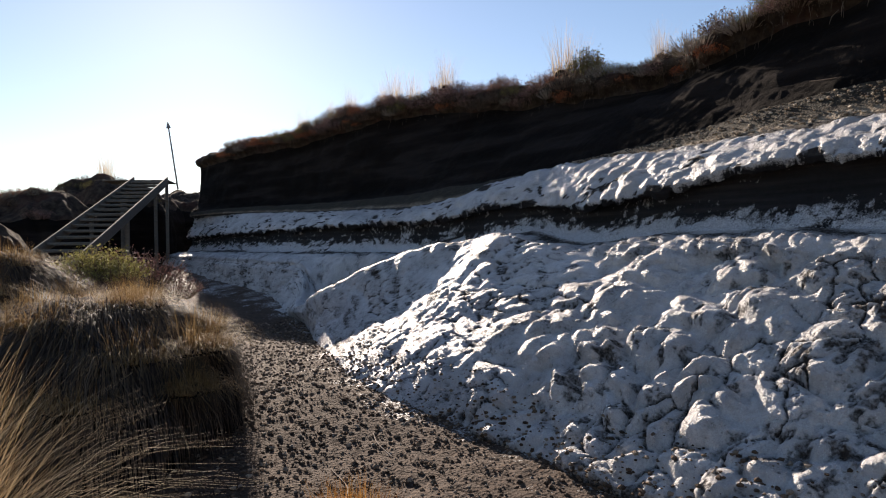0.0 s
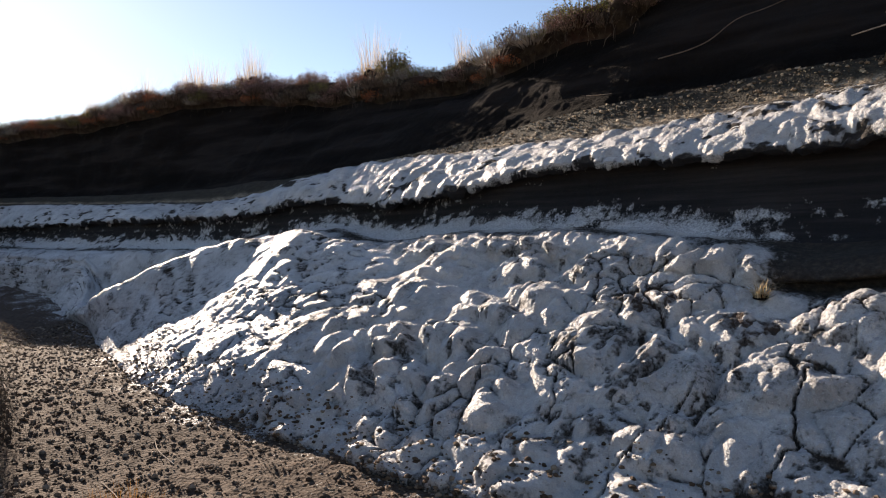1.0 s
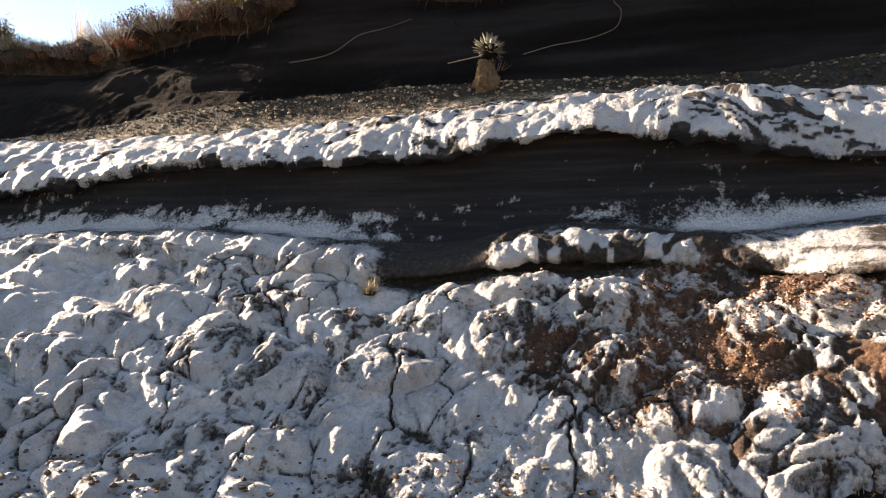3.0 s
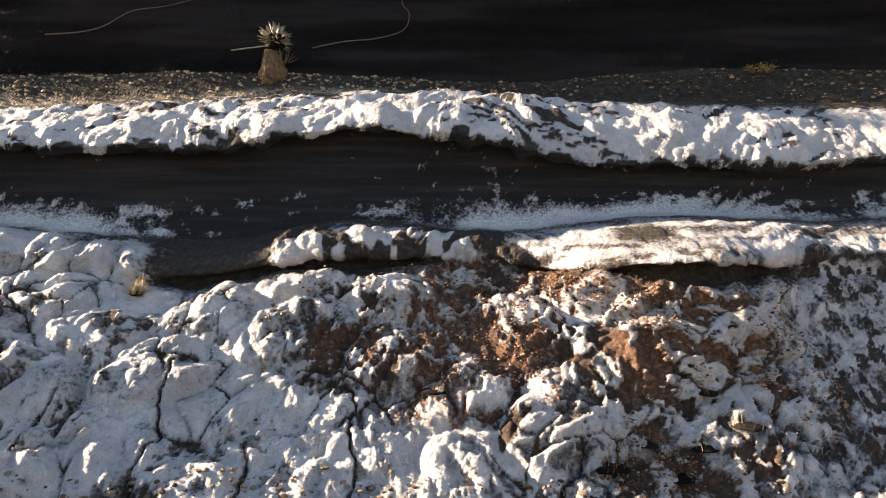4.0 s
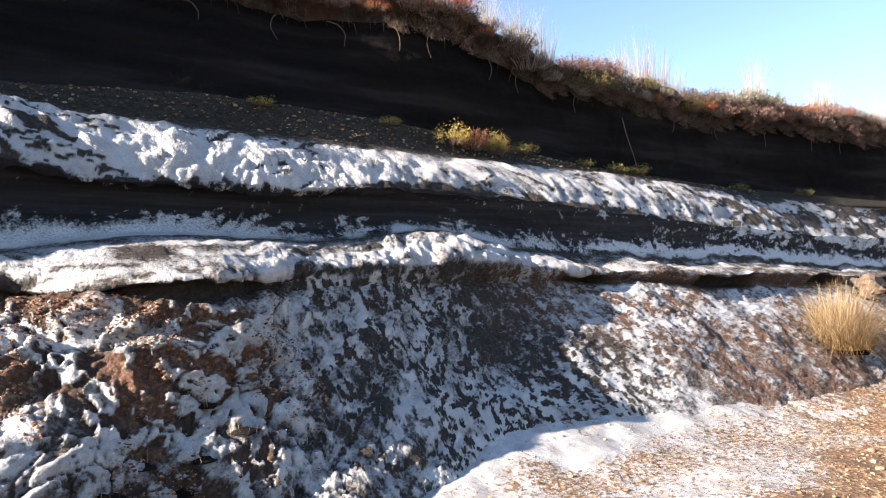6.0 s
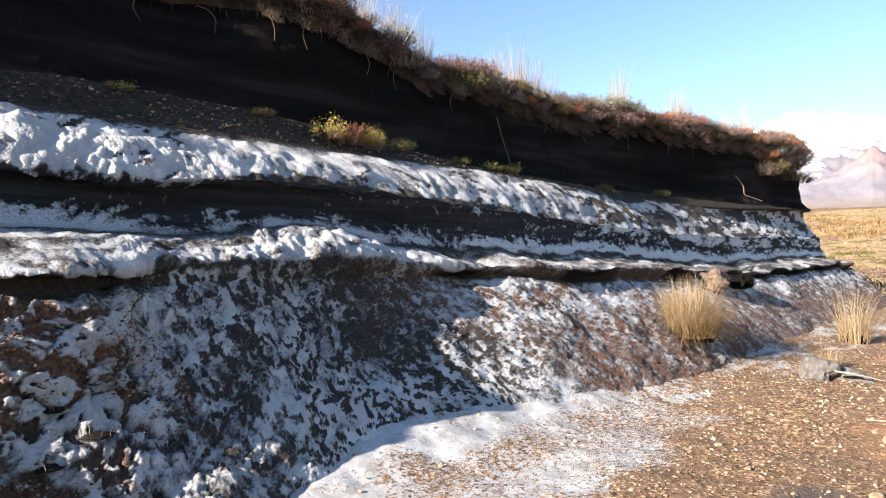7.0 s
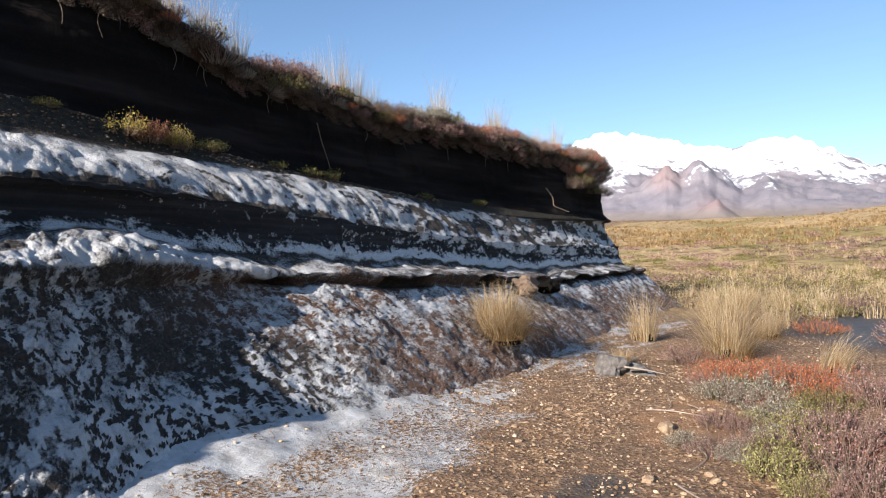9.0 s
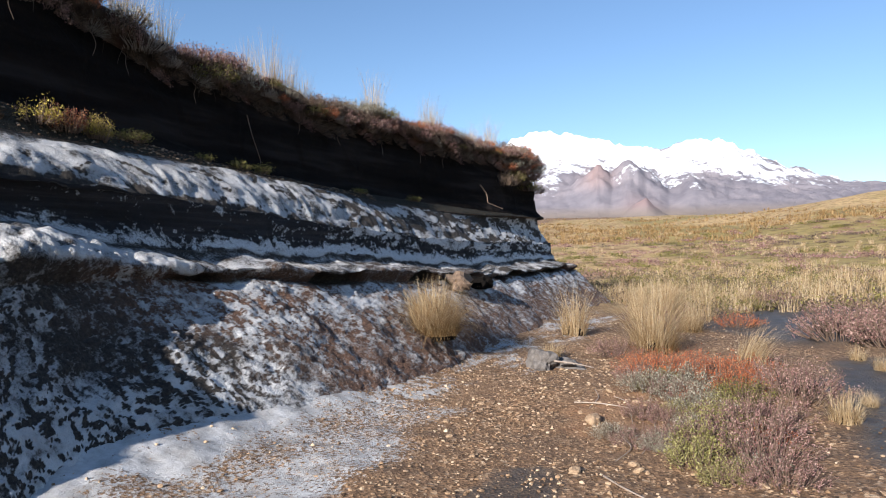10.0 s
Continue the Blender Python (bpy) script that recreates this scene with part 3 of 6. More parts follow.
def build_bank():
    xs = spread((-30.5, -13, 0.1), (-13, -7.5, 0.045), (-7.5, -4, 0.03), (-4, 4.5, 0.0135), (4.5, 5, 0.02), (5, 8, 0.03), (8, 13, 0.042), (13, 24, 0.08))
    n = len(xs)
    b = bend(xs)
    wob = lambda seed, amp, f=0.8: amp * (fbm(xs * f, xs * 0 + seed, 4, seed) - 0.5) * 2
    toe = toe_y(xs)
    right = sstep(2.4, 5.5, xs)
    z_l = curve([(-28, 1.2), (-24, 1.2), (-12, 1.1), (-8, 1.28), (-5, 1.28), (-2, 1.0), (0, 1.08), (3, 1.04), (6, 1.05), (9, 0.86), (14, 0.80), (24, 0.85)], xs) + wob(1, 0.05)
    z_b = curve([(-24, 1.35), (-12, 1.25), (-9.9, 1.25), (-8.3, 1.45), (-7.4, 1.53), (-6.7, 1.38), (-5, 1.45), (-3, 1.42), (-2, 1.33), (-1.2, 1.29), (-0.4, 1.43), (1, 1.39), (2.2, 1.5), (3.7, 1.46), (5, 1.55), (6, 1.40), (8, 1.30), (10, 1.22), (14, 1.05), (20, 1.08), (24, 1.0)], xs) + 0.10 * sstep(4, 7, xs) * (fbm(xs * 1.3, xs * 0 + 5, 4, 18) - 0.5) * 2
    z_d = curve([(-24, 1.95), (-15, 1.93), (-10, 1.90), (-8.2, 2.02), (-6.7, 1.9), (-5.4, 1.98), (-4.3, 2.12), (-2.9, 2.13), (-1.6, 2.07), (-0.3, 2.22), (0.6, 2.2), (1.5, 2.03), (3.5, 1.97), (6.2, 1.98), (8.3, 1.82), (10.7, 1.70), (14, 1.58), (20, 1.55), (24, 1.5)], xs) + wob(2, 0.05, 1.6)
    z_l = np.minimum(z_l, z_b - 0.33)
    # the mound of ice that stands before the bank's far part, with a hollow behind it
    mound = sstep(-5.0, -6.3, xs) * sstep(-14.5, -12.5, xs)
    y_r = curve([(-24, 4.9), (-14, 4.6), (-12, 4.0), (-10, 3.8), (-8.6, 4.3), (-7.4, 4.72), (-6.4, 4.85), (-5, 4.88), (24, 4.88)], xs)
    z_r = curve([(-24, 0.6), (-14, 0.25), (-12, 0.35), (-10, 0.80), (-8.6, 1.30), (-7.6, 1.45), (-6.9, 1.55), (-6.4, 1.42), (-5.8, 1.36), (-5, 1.3), (24, 1.3)], xs)
    z_v = np.minimum(z_r - 0.10, 1.28)
    z_l = z_l + (z_r - z_l) * mound
    y_l = 4.88 + (y_r - 4.88) * mound - 0.34 * sstep(1.0, 1.9, xs) * sstep(3.0, 2.3, xs) - 0.38 * sstep(6.2, 8.5, xs) + 0.25 * sstep(-5.0, -3.6, xs) * sstep(2.2, 1.2, xs)
    z_e = curve([(-28, 2.6), (-24, 2.55), (-15.8, 2.22), (-10.8, 2.14), (-8.7, 2.40), (-7, 2.45), (-5, 2.42), (-3, 2.42), (-1, 2.53), (0.8, 2.56), (2, 2.46), (4, 2.42), (7.4, 2.44), (9.7, 2.39), (13, 2.24), (16, 2.15), (21, 2.25), (24, 2.2)], xs)
    z_f = curve([(-28, 2.9), (-24, 2.85), (-12, 2.55), (-7, 2.68), (-4, 2.92), (-1, 2.95), (1, 2.88), (4, 3.0), (6, 2.92), (8, 2.72), (12, 2.55), (18, 2.38), (24, 2.4)], xs)
    z_g = crest_z(xs) + wob(3, 0.10, 1.1)
    y_f = 6.85 + wob(4, 0.10, 0.7)
    y_g = 7.2 + wob(5, 0.12, 0.9) + setback(xs)
    gap = np.maximum(np.maximum(sstep(-1.75, -1.35, xs) * sstep(0.75, 0.25, xs), 0.8 * sstep(0.9, 1.3, xs) * sstep(3.2, 2.7, xs)), sstep(6.0, 7.0, xs) * (0.35 + 0.65 * sstep(0.36, 0.56, fbm(xs * 1.1, xs * 0 + 8, 3, 17))))
    under = gap * (0.13 + 0.22 * right * sstep(5.0, 7.0, xs))
    lipdrop = 0.19 - 0.01 * right + 0.10 * sstep(0.9, 1.5, xs) * sstep(3.8, 3.2, xs)
    toe_ground = ground_z(xs, toe - 0.15 * sstep(2.3, 3.1, xs) * sstep(8.0, 6.0, xs) + b)
    join = lambda k: z_l + (z_b - z_l) * k                    # where nothing is undercut the slope runs on into the lip
    far = sstep(5.0, 8.0, xs)
    cove = sstep(2.3, 3.1, xs) * sstep(8.0, 6.0, xs)
    y_m = curve([(-24, 4.5), (-14, 4.4), (-10.5, 3.7), (-8.5, 3.75), (-6, 3.72), (-4.2, 3.9), (-3.2, 4.0), (-2.5, 4.20), (-1.8, 4.33), (-0.85, 4.42), (0, 4.48), (1, 4.40), (1.9, 4.32), (2.8, 4.46), (3.4, 4.53), (4.1, 4.58), (5, 4.68), (6.2, 4.5), (7.5, 4.22), (9, 4.1), (12, 4.2), (24, 4.4)], xs)
    z_m = curve([(-24, 0.5), (-14, 0.15), (-10.5, 0.35), (-8.5, 0.50), (-6, 0.55), (-4.2, 0.36), (-3.2, 0.32), (-2.5, 0.42), (-1.8, 0.36), (-0.85, 0.34), (0, 0.33), (1, 0.34), (1.9, 0.36), (2.8, 0.38), (3.4, 0.45), (4.1, 0.40), (5, 0.38), (6.2, 0.40), (7.5, 0.36), (9, 0.34), (12, 0.30), (24, 0.30)], xs)
    nose = sstep(0.9, 2.0, xs) * sstep(3.9, 2.6, xs)          # the lip stands out furthest here
    hollow = lambda y, z, k: (y * (1 - mound) + (y_l + (5.15 - y_l) * k) * mound, z * (1 - mound) + (z_l + (z_v - z_l) * min(1.0, 1.6 * k)) * mound)
    pts = [
        (toe - 0.3 - 0.1 * cove, toe_ground - 0.45),
        (toe - 0.15 * cove, toe_ground - 0.05),
        (y_m, z_m),
        (y_l + 0.32 * right, z_l),
        hollow(y_l + 0.05 + under + 0.25 * right, z_l + 0.04, 0.3),
        hollow(y_l + 0.09 + under * 0.9 + 0.12 * right, join(0.35) * (1 - gap) + (z_b - lipdrop - 0.03) * gap, 0.6),
        hollow(y_l + 0.12 - 0.06 * gap - 0.08 * nose + 0.1 * right + 0.10 * far, join(0.5) * (1 - gap) + (z_b - lipdrop) * gap, 0.95),
        (5.32 - 0.14 * nose + 0.06 * right + 0.04 * far, z_b - 0.05),
        (5.70 - 0.22 * far, z_b + 0.06),
        (5.86 - 0.30 * far, (z_b + z_d) / 2),
        (5.84 - 0.14 * right - 0.12 * far, z_d + 0.03),
        (5.70 - 0.10 * far, z_d - 0.02),
        (5.93 + 0 * xs, z_d + (z_e - z_d) * 0.58),
        (6.36 + 0 * xs, z_e + 0.06),
        (6.52 + 0 * xs, z_e + 0.06 + (z_f - z_e) * 0.2),
        (y_f, z_f),
        (y_f + 0.22, z_f + 0.22),
        (y_f + 0.34 + 0.55 * np.clip(setback(xs), 0, 1), z_f + (z_g - z_f) * 0.5),
        (y_g + 0.10, z_g - 0.42),
        (y_g - 0.06, z_g - 0.16),
        (y_g + 0.10, z_g),
        (y_g + 0.8, z_g + 0.10),
        (9.8 + 0 * xs, crest_z(xs) + 0.02),
        (10.6 + 0 * xs, crest_z(xs) - 0.5),
    ]
    steps = [4, 66, 72, 5, 8, 5, 12, 16, 10, 12, 8, 14, 12, 10, 22, 10, 18, 16, 8, 8, 16, 14, 6]
    marks = np.concatenate([[0], np.cumsum(steps)])
    out = -1.0 * sstep(11, 20, xs) - 1.0 * sstep(-18, -27, xs)   # the peat overhangs more at both ends
    P = np.array([[p[0] + b + out * (0 if k < 13 else 0.35 if k == 13 else 0.7 if k == 14 else 1), p[1]] for k, p in enumerate(pts)])            # node, (y, z), x
    rows = []
    tang = np.gradient(P, axis=0)
    for k, m in enumerate(steps):
        ln = np.linalg.norm(P[k + 1] - P[k], axis=0)
        t0 = tang[k] / (np.linalg.norm(tang[k], axis=0) + 1e-9) * ln * 0.75
        t1 = tang[k + 1] / (np.linalg.norm(tang[k + 1], axis=0) + 1e-9) * ln * 0.75
        for i in range(m):
            t = i / m
            rows.append((2 * t ** 3 - 3 * t ** 2 + 1) * P[k] + (t ** 3 - 2 * t ** 2 + t) * t0 + (3 * t ** 2 - 2 * t ** 3) * P[k + 1] + (t ** 3 - t ** 2) * t1)
    rows.append(P[-1])
    S = np.array(rows)                                        # row, (y, z), x
    X = np.repeat(xs[None], len(S), 0)
    V = np.stack([X, S[:, 0], S[:, 1]], -1)
    arc = np.concatenate([np.zeros((1, n)), np.cumsum(np.linalg.norm(np.diff(S, axis=0), axis=1), 0)], 0)
    dr, dc = np.gradient(V, axis=0), np.gradient(V, axis=1)
    N = np.cross(dc, dr)
    N /= np.linalg.norm(N, axis=2)[..., None] + 1e-9
    r = np.arange(len(S), dtype=float)[:, None] + 0 * X
    U = arc + 0.05 * fbm(X * 3, arc * 3, 2, 60)
    H = V[..., 2]
    # cushions of rime: plates with rounded edges in three sizes, warped, with seams between them
    wx = X + 0.22 * fbm(X * 2.2, U * 2.2, 3, 61) + 0.03 * fbm(X * 10, U * 10, 2, 161)
    wy = U + 0.22 * fbm(X * 2.2 + 9, U * 2.2, 3, 62) + 0.03 * fbm(X * 10 + 5, U * 10, 2, 162)
    f1, f2 = worley(wx * 3.6, wy * 3.4, 63)
    g1, g2 = worley(wx * 8.5, wy * 8.0, 64)
    t1, t2 = worley(wx * 19, wy * 18, 69)
    cushion = lambda a, b, w: (1 - (1 - np.clip((b - a) / w, 0, 1)) ** 2) * (1 - 0.45 * a)
    big, small, tiny = cushion(f1, f2, 0.85), cushion(g1, g2, 0.9), cushion(t1, t2, 0.9)
    k1, k2 = worley(wx * 1.5 + 4, wy * 1.8, 67)
    boss = np.clip(1 - (k1 / 0.7) ** 2, 0, 1) * sstep(0, 0.3, k2 - k1)
    vary = sstep(0.36, 0.64, fbm(X * 1.1, U * 1.3, 3, 68))
    vary2 = sstep(0.38, 0.62, fbm(X * 1.7 + 5, U * 1.9, 3, 94))
    rough = fbm(X * 14, U * 14, 4, 65) - 0.5
    mid = fbm(X * 1.4, U * 1.4, 4, 66) - 0.5
    soft = fbm(X * 4.5, U * 4.5, 3, 165) - 0.5
    cutback = gap[None] + 0 * X
    lower = sstep(marks[1] - 4, marks[1] + 6, r) * (sstep(marks[4] + 2, marks[3] - 4, r) * cutback + sstep(marks[7], marks[5] - 2, r) * (1 - cutback))
    lip = sstep(marks[5] - 1, marks[6], r) * sstep(marks[8] + 4, marks[7], r)
    band = sstep(marks[8] - 3, marks[8] + 3, r) * sstep(marks[11], marks[10], r)
    ledge = sstep(marks[10] + 2, marks[11] - 2, r) * sstep(marks[14] + 2, marks[13] - 2, r)
    wall = sstep(marks[15] - 1, marks[15] + 4, r) * sstep(marks[20] + 4, marks[18], r)
    top = sstep(marks[18], marks[19], r)
    rgt, lft = sstep(2.5, 3.3, X), sstep(-4.2, -6.0, X)
    crumb = sstep(-0.9, 0.2, X) * (1 - rgt)                   # finer and rougher where the red soil shows
    slab = sstep(-1.35, -1.1, X) * sstep(0.75, 0.3, X) * sstep(0.46, 0.34, H + 0.12 * (fbm(X * 2.5, U * 0, 2, 166) - 0.5)) * lower   # smooth plates at the foot
    flute = fbm(wx * 5, wy * 4, 4, 70) - 0.5                  # run-off streaks of the shaded face
    # places where the rime has come off: along, height, half sizes, how bare, how red
    bare, rusty = np.zeros(X.shape), np.zeros(X.shape)
    holed = 0.12 + 0.9 * sstep(0.47, 0.54, fbm(wx * 11, wy * 10, 4, 173, 0.62))
    for px, pz, ax, az, k, c in ((-0.95, 1.18, 0.55, 0.09, 0.8, 0.0), (-0.10, 0.62, 0.26, 0.20, 0.85, 0.7), (0.55, 0.62, 0.40, 0.26, 0.55, 0.9), (0.35, 0.28, 0.30, 0.12, 0.5, 1.0),
                                 (1.40, 1.06, 0.45, 0.10, 0.75, 0.9), (2.25, 0.97, 0.38, 0.05, 0.8, 1.0), (1.80, 0.50, 0.22, 0.30, 0.75, 1.0), (2.45, 0.62, 0.20, 0.14, 0.75, 0.1),
                                 (2.15, 0.02, 0.45, 0.13, 0.8, 0.4), (1.15, 0.55, 0.30, 0.20, 0.45, 0.8), (-2.35, 0.85, 0.25, 0.10, 0.5, 0.3), (-1.55, 0.72, 0.30, 0.09, 0.5, 0.3),
                                 (-2.2, 0.15, 0.5, 0.05, 0.4, 0.1), (3.05, 0.20, 0.30, 0.16, 0.6, 0.1)):
        q = np.hypot((X - px) / ax, (H - pz) / az) + 1.4 * (fbm(X * 5 + px, U * 5, 4, 171, 0.6) - 0.5)
        spot = sstep(1.25, 0.45, q) * lower
        bare, rusty = np.maximum(bare, k * spot * holed), np.maximum(rusty, c * spot)
    # long open cracks that run down the slope
    cracks = np.zeros(X.shape)
    for px, z0, z1, lean, seed in ((-1.17, -0.3, 0.55, 0.05, 1), (-0.02, -0.3, 0.45, -0.03, 2), (-2.05, -0.3, 0.35, 0.35, 3), (-2.75, -0.1, 0.5, 0.25, 4), (-0.62, -0.3, 0.12, 0.05, 5), (-3.4, 0.0, 0.4, 0.4, 7)):
        off = np.abs(X - px - lean * (H - z0) - 0.26 * (fbm(H * 5, X * 2 + seed, 4, 180 + seed) - 0.5))
        cracks = np.maximum(cracks, sstep(0.013, 0.003, off) * sstep(z0 - 0.05, z0 + 0.05, H) * sstep(z1 + 0.08, z1 - 0.08, H) * lower)
    lace = fbm(wx * 9, wy * 8, 4, 95, 0.6)
    lacy = sstep(0.53, 0.59, lace)
    pit = sstep(0.60, 0.66, fbm(wx * 12, wy * 11, 3, 96, 0.6)) * sstep(0.42, 0.6, fbm(X * 1.6 + 2, U * 1.8, 2, 88))
    seam = sstep(0.07, 0.015, f2 - f1) * sstep(0.46, 0.58, fbm(X * 1.8, U * 1.8, 2, 89))
    pillow = (1 - rgt) * (1 - 0.6 * slab)
    disp = lower * (pillow * (1 - lft) * (0.10 * boss + (0.05 + 0.05 * vary) * big * (1 - 0.6 * crumb) + (0.014 + 0.016 * vary2 + 0.010 * crumb) * small + (0.002 + 0.003 * vary2 + 0.006 * crumb) * tiny)
                    + pillow * lft * (0.03 * boss + 0.020 * big * vary + 0.004 * small + 0.008 * small * vary2 + 0.003 * tiny) + slab * (0.02 * big + 0.012 * tiny)
                    + 0.10 * mid * (1 - 0.5 * lft) + 0.05 * soft * (1 - 0.6 * lft) + (0.002 + 0.008 * crumb) * rough + rgt * (0.04 * flute + 0.015 * small + 0.012 * tiny))
    disp = disp - lower * (0.045 * np.maximum(bare, 0.75 * lacy * crumb) * (0.5 + lace) + 0.05 * cracks + 0.02 * seam * (1 - rgt) + 0.012 * pit * (1 - rgt))
    open_lip = sstep(-1.75, -1.4, X) * sstep(-0.62, -0.8, X)
    sheet = sstep(0.9, 1.4, X) * sstep(4.4, 3.4, X)           # the lip is a smooth sheet of ice here
    disp = disp + lip * ((1 - 0.75 * sstep(4.5, 7, X) - 0.22 * sstep(8, 12, X)) * (1 - 0.6 * sheet) * (1 - 0.9 * open_lip) * (0.05 * big + 0.025 * small + 0.010 * tiny) + (0.008 + 0.01 * sstep(4, 6, X)) * rough + 0.08 * mid + 0.02 * soft + 0.05 * flute * sstep(4.5, 7, X))
    disp = disp + band * (0.05 * mid + 0.05 * (fbm(X * 0.8, U * 9, 4, 71) - 0.5) + 0.02 * rough)
    drip = fbm(X * 5, X * 0, 5, 72, 0.7) - 0.5
    disp = disp + ledge * ((0.03 * boss + 0.036 * big + 0.016 * small + 0.008 * tiny) * (1 - 0.7 * sstep(3, 6, X)) + 0.06 * mid + 0.07 * soft + 0.006 * rough + 0.03 * flute * sstep(3, 6, X))
    disp = disp + wall * (0.09 * mid + 0.10 * (fbm(X * 1.5, U * 4, 4, 73) - 0.5) + 0.025 * rough)
    disp = disp + top * (0.22 * mid + 0.12 * (fbm(X * 3, U * 3, 4, 74) - 0.5))
    disp = disp + sstep(marks[13], marks[14], r) * sstep(marks[16], marks[15], r) * (0.05 * mid + 0.02 * rough)
    W = V - N * disp[..., None] if N[len(S) // 3, n // 2, 1] > 0 else V + N * disp[..., None]
    hang = np.exp(-((r - marks[11]) / 4.0) ** 2) * np.clip(drip, 0, 1)
    W[..., 2] -= hang * 0.12 * (1 - 0.8 * sstep(2.5, 4.5, X))
    # rime cover
    n1, n2, n3 = fbm(X * 5, U * 5, 4, 80), fbm(X * 1.1, U * 1.1, 3, 81), fbm(X * 16, U * 16, 3, 82)
    redzone = sstep(-0.6, 0.3, X) * sstep(2.9, 2.3, X) * sstep(-0.2, 0.1, H) * lower
    cover = 0.74 + 0.10 * tiny + 0.35 * (n1 - 0.5) + 0.30 * (n2 - 0.5) + 0.25 * (n3 - 0.5)
    cover = cover - 0.80 * bare - 0.55 * cracks - 0.42 * seam - 0.30 * pit * (1 - 0.6 * lft) - 0.62 * lacy * crumb * (1 - slab) * (0.35 + 0.65 * vary2) - 0.30 * sstep(0.6, 0.15, arc) * sstep(-2.5, -3.5, X) * sstep(-9, -7, X)
    cover = cover - 0.22 * lft * sstep(0.58, 0.66, fbm(wx * 5, wy * 11, 3, 172, 0.6))
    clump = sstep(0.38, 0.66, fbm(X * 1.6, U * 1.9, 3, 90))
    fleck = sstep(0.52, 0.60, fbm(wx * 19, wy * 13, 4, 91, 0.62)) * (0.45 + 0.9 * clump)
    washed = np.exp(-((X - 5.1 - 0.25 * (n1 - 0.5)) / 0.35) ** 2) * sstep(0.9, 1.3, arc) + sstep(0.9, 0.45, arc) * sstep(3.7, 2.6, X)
    # real flecks, and less rime overall to paint this face's shade
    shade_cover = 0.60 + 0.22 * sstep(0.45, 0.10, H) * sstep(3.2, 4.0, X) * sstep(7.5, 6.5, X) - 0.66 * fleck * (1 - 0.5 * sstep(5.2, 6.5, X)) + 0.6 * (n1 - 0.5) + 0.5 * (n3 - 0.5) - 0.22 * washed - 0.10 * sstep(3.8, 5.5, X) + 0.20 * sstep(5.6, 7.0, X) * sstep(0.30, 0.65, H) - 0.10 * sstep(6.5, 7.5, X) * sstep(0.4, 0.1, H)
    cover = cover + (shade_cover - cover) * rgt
    tuck = np.exp(-((r - (marks[4] + 3)) / 5.0) ** 2)
    cover = cover - 0.8 * tuck * (0.55 + 0.9 * n1) * gap[None]
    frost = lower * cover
    frost = np.maximum(frost, lip * (0.76 + 0.9 * (n1 - 0.5) * (1 - 0.6 * sheet) - 0.62 * open_lip * (0.6 + 0.9 * n1) - 0.8 * sstep(0.58, 0.66, fbm(X * 4.5, U * 3, 3, 174)) * (1 - sheet) * sstep(-2, -1, X) * sstep(3, 1.5, X) + 0.3 * (n3 - 0.5) - 0.24 * sstep(5, 8, X) - 0.7 * np.exp(-((X - 1.98) / 0.22) ** 2 - ((H - 1.40) / 0.06) ** 2)))
    holes = sstep(0.62, 0.70, fbm(X * 1.7, U * 3.5, 3, 84)) * sstep(-3, 0, X)
    frost = frost - lip * holes * 0.25
    frost = frost - lip * sheet * (0.30 * sstep(0.56, 0.64, fbm(X * 2.5, U * 14, 4, 175, 0.6)) + 0.5 * sstep(0.55, 0.62, lace) * sstep(marks[6] + 6, marks[5], r))
    past = W[..., 2] - z_d[None] + 0.02
    start = marks[10] + 3 - 14 * sstep(2.0, 4.0, X)           # where nothing overhangs the rime runs down on to the dark band
    ragged = sstep(-0.05, 0.03, past + 0.34 * (fbm(X * 4, W[..., 2] * 6, 4, 93, 0.65) - 0.5) + 0.22 * sstep(8, 14, X) - 0.12 * sstep(3, 5, X) * sstep(12, 9, X)) * sstep(start - 3, start + 3, r) * sstep(marks[14] + 2, marks[13] - 2, r)
    frost = np.maximum(frost, ragged * (0.72 - 0.08 * sstep(3, 6, X) + 0.2 * small + (0.4 + 0.3 * sstep(3, 6, X)) * (n1 - 0.5) - 0.7 * sstep(0.61, 0.70, fbm(wx * 4, wy * 12, 4, 92, 0.6)) * sstep(0.40, 0.58, n2) - 0.5 * sstep(0.48, 0.60, fbm(X * 2.2, W[..., 2] * 7, 4, 99, 0.6)) * sstep(8, 12, X)))
    low = sstep(marks[9] + 4, marks[8], r)
    speck = -0.04 + (0.85 - 0.55 * sstep(-1.9, -1.3, X) * sstep(1.2, 0.3, X) - 0.25 * sstep(3.5, 5, X) * sstep(9, 7.5, X)) * low * (0.55 + 0.9 * (n2 - 0.2)) + 1.3 * (fbm(X * 2.2, U * 13, 5, 85, 0.65) - 0.5) + 0.9 * (n3 - 0.5) + 0.16 * sstep(3, 7, X) - 0.10 * sstep(0.5, -1, X) * sstep(-5, -3, X)
    frost = np.maximum(frost, band * (speck + 0.22 * sstep(-3, -6, X)))
    frost = np.maximum(frost, np.exp(-((r - marks[8]) / 6.0) ** 2) * (0.42 - 0.5 * sstep(-1.9, -1.3, X) * sstep(1.2, 0.3, X) + 0.55 * sstep(0.36, 0.58, fbm(X * 0.9, X * 0 + 2, 3, 98)) + 0.9 * (n1 - 0.5) - 0.28 * sstep(3.5, 5, X) * sstep(9, 7.5, X)))
    frost = np.clip(frost, 0, 1) * sstep(marks[15] - 6, marks[14] - 3, r + 8 * (n1 - 0.5))
    red = np.clip(np.maximum(rusty, redzone * (0.25 + 0.9 * sstep(0.42, 0.62, fbm(X * 1.6, U * 1.6, 4, 86)))), 0, 1)
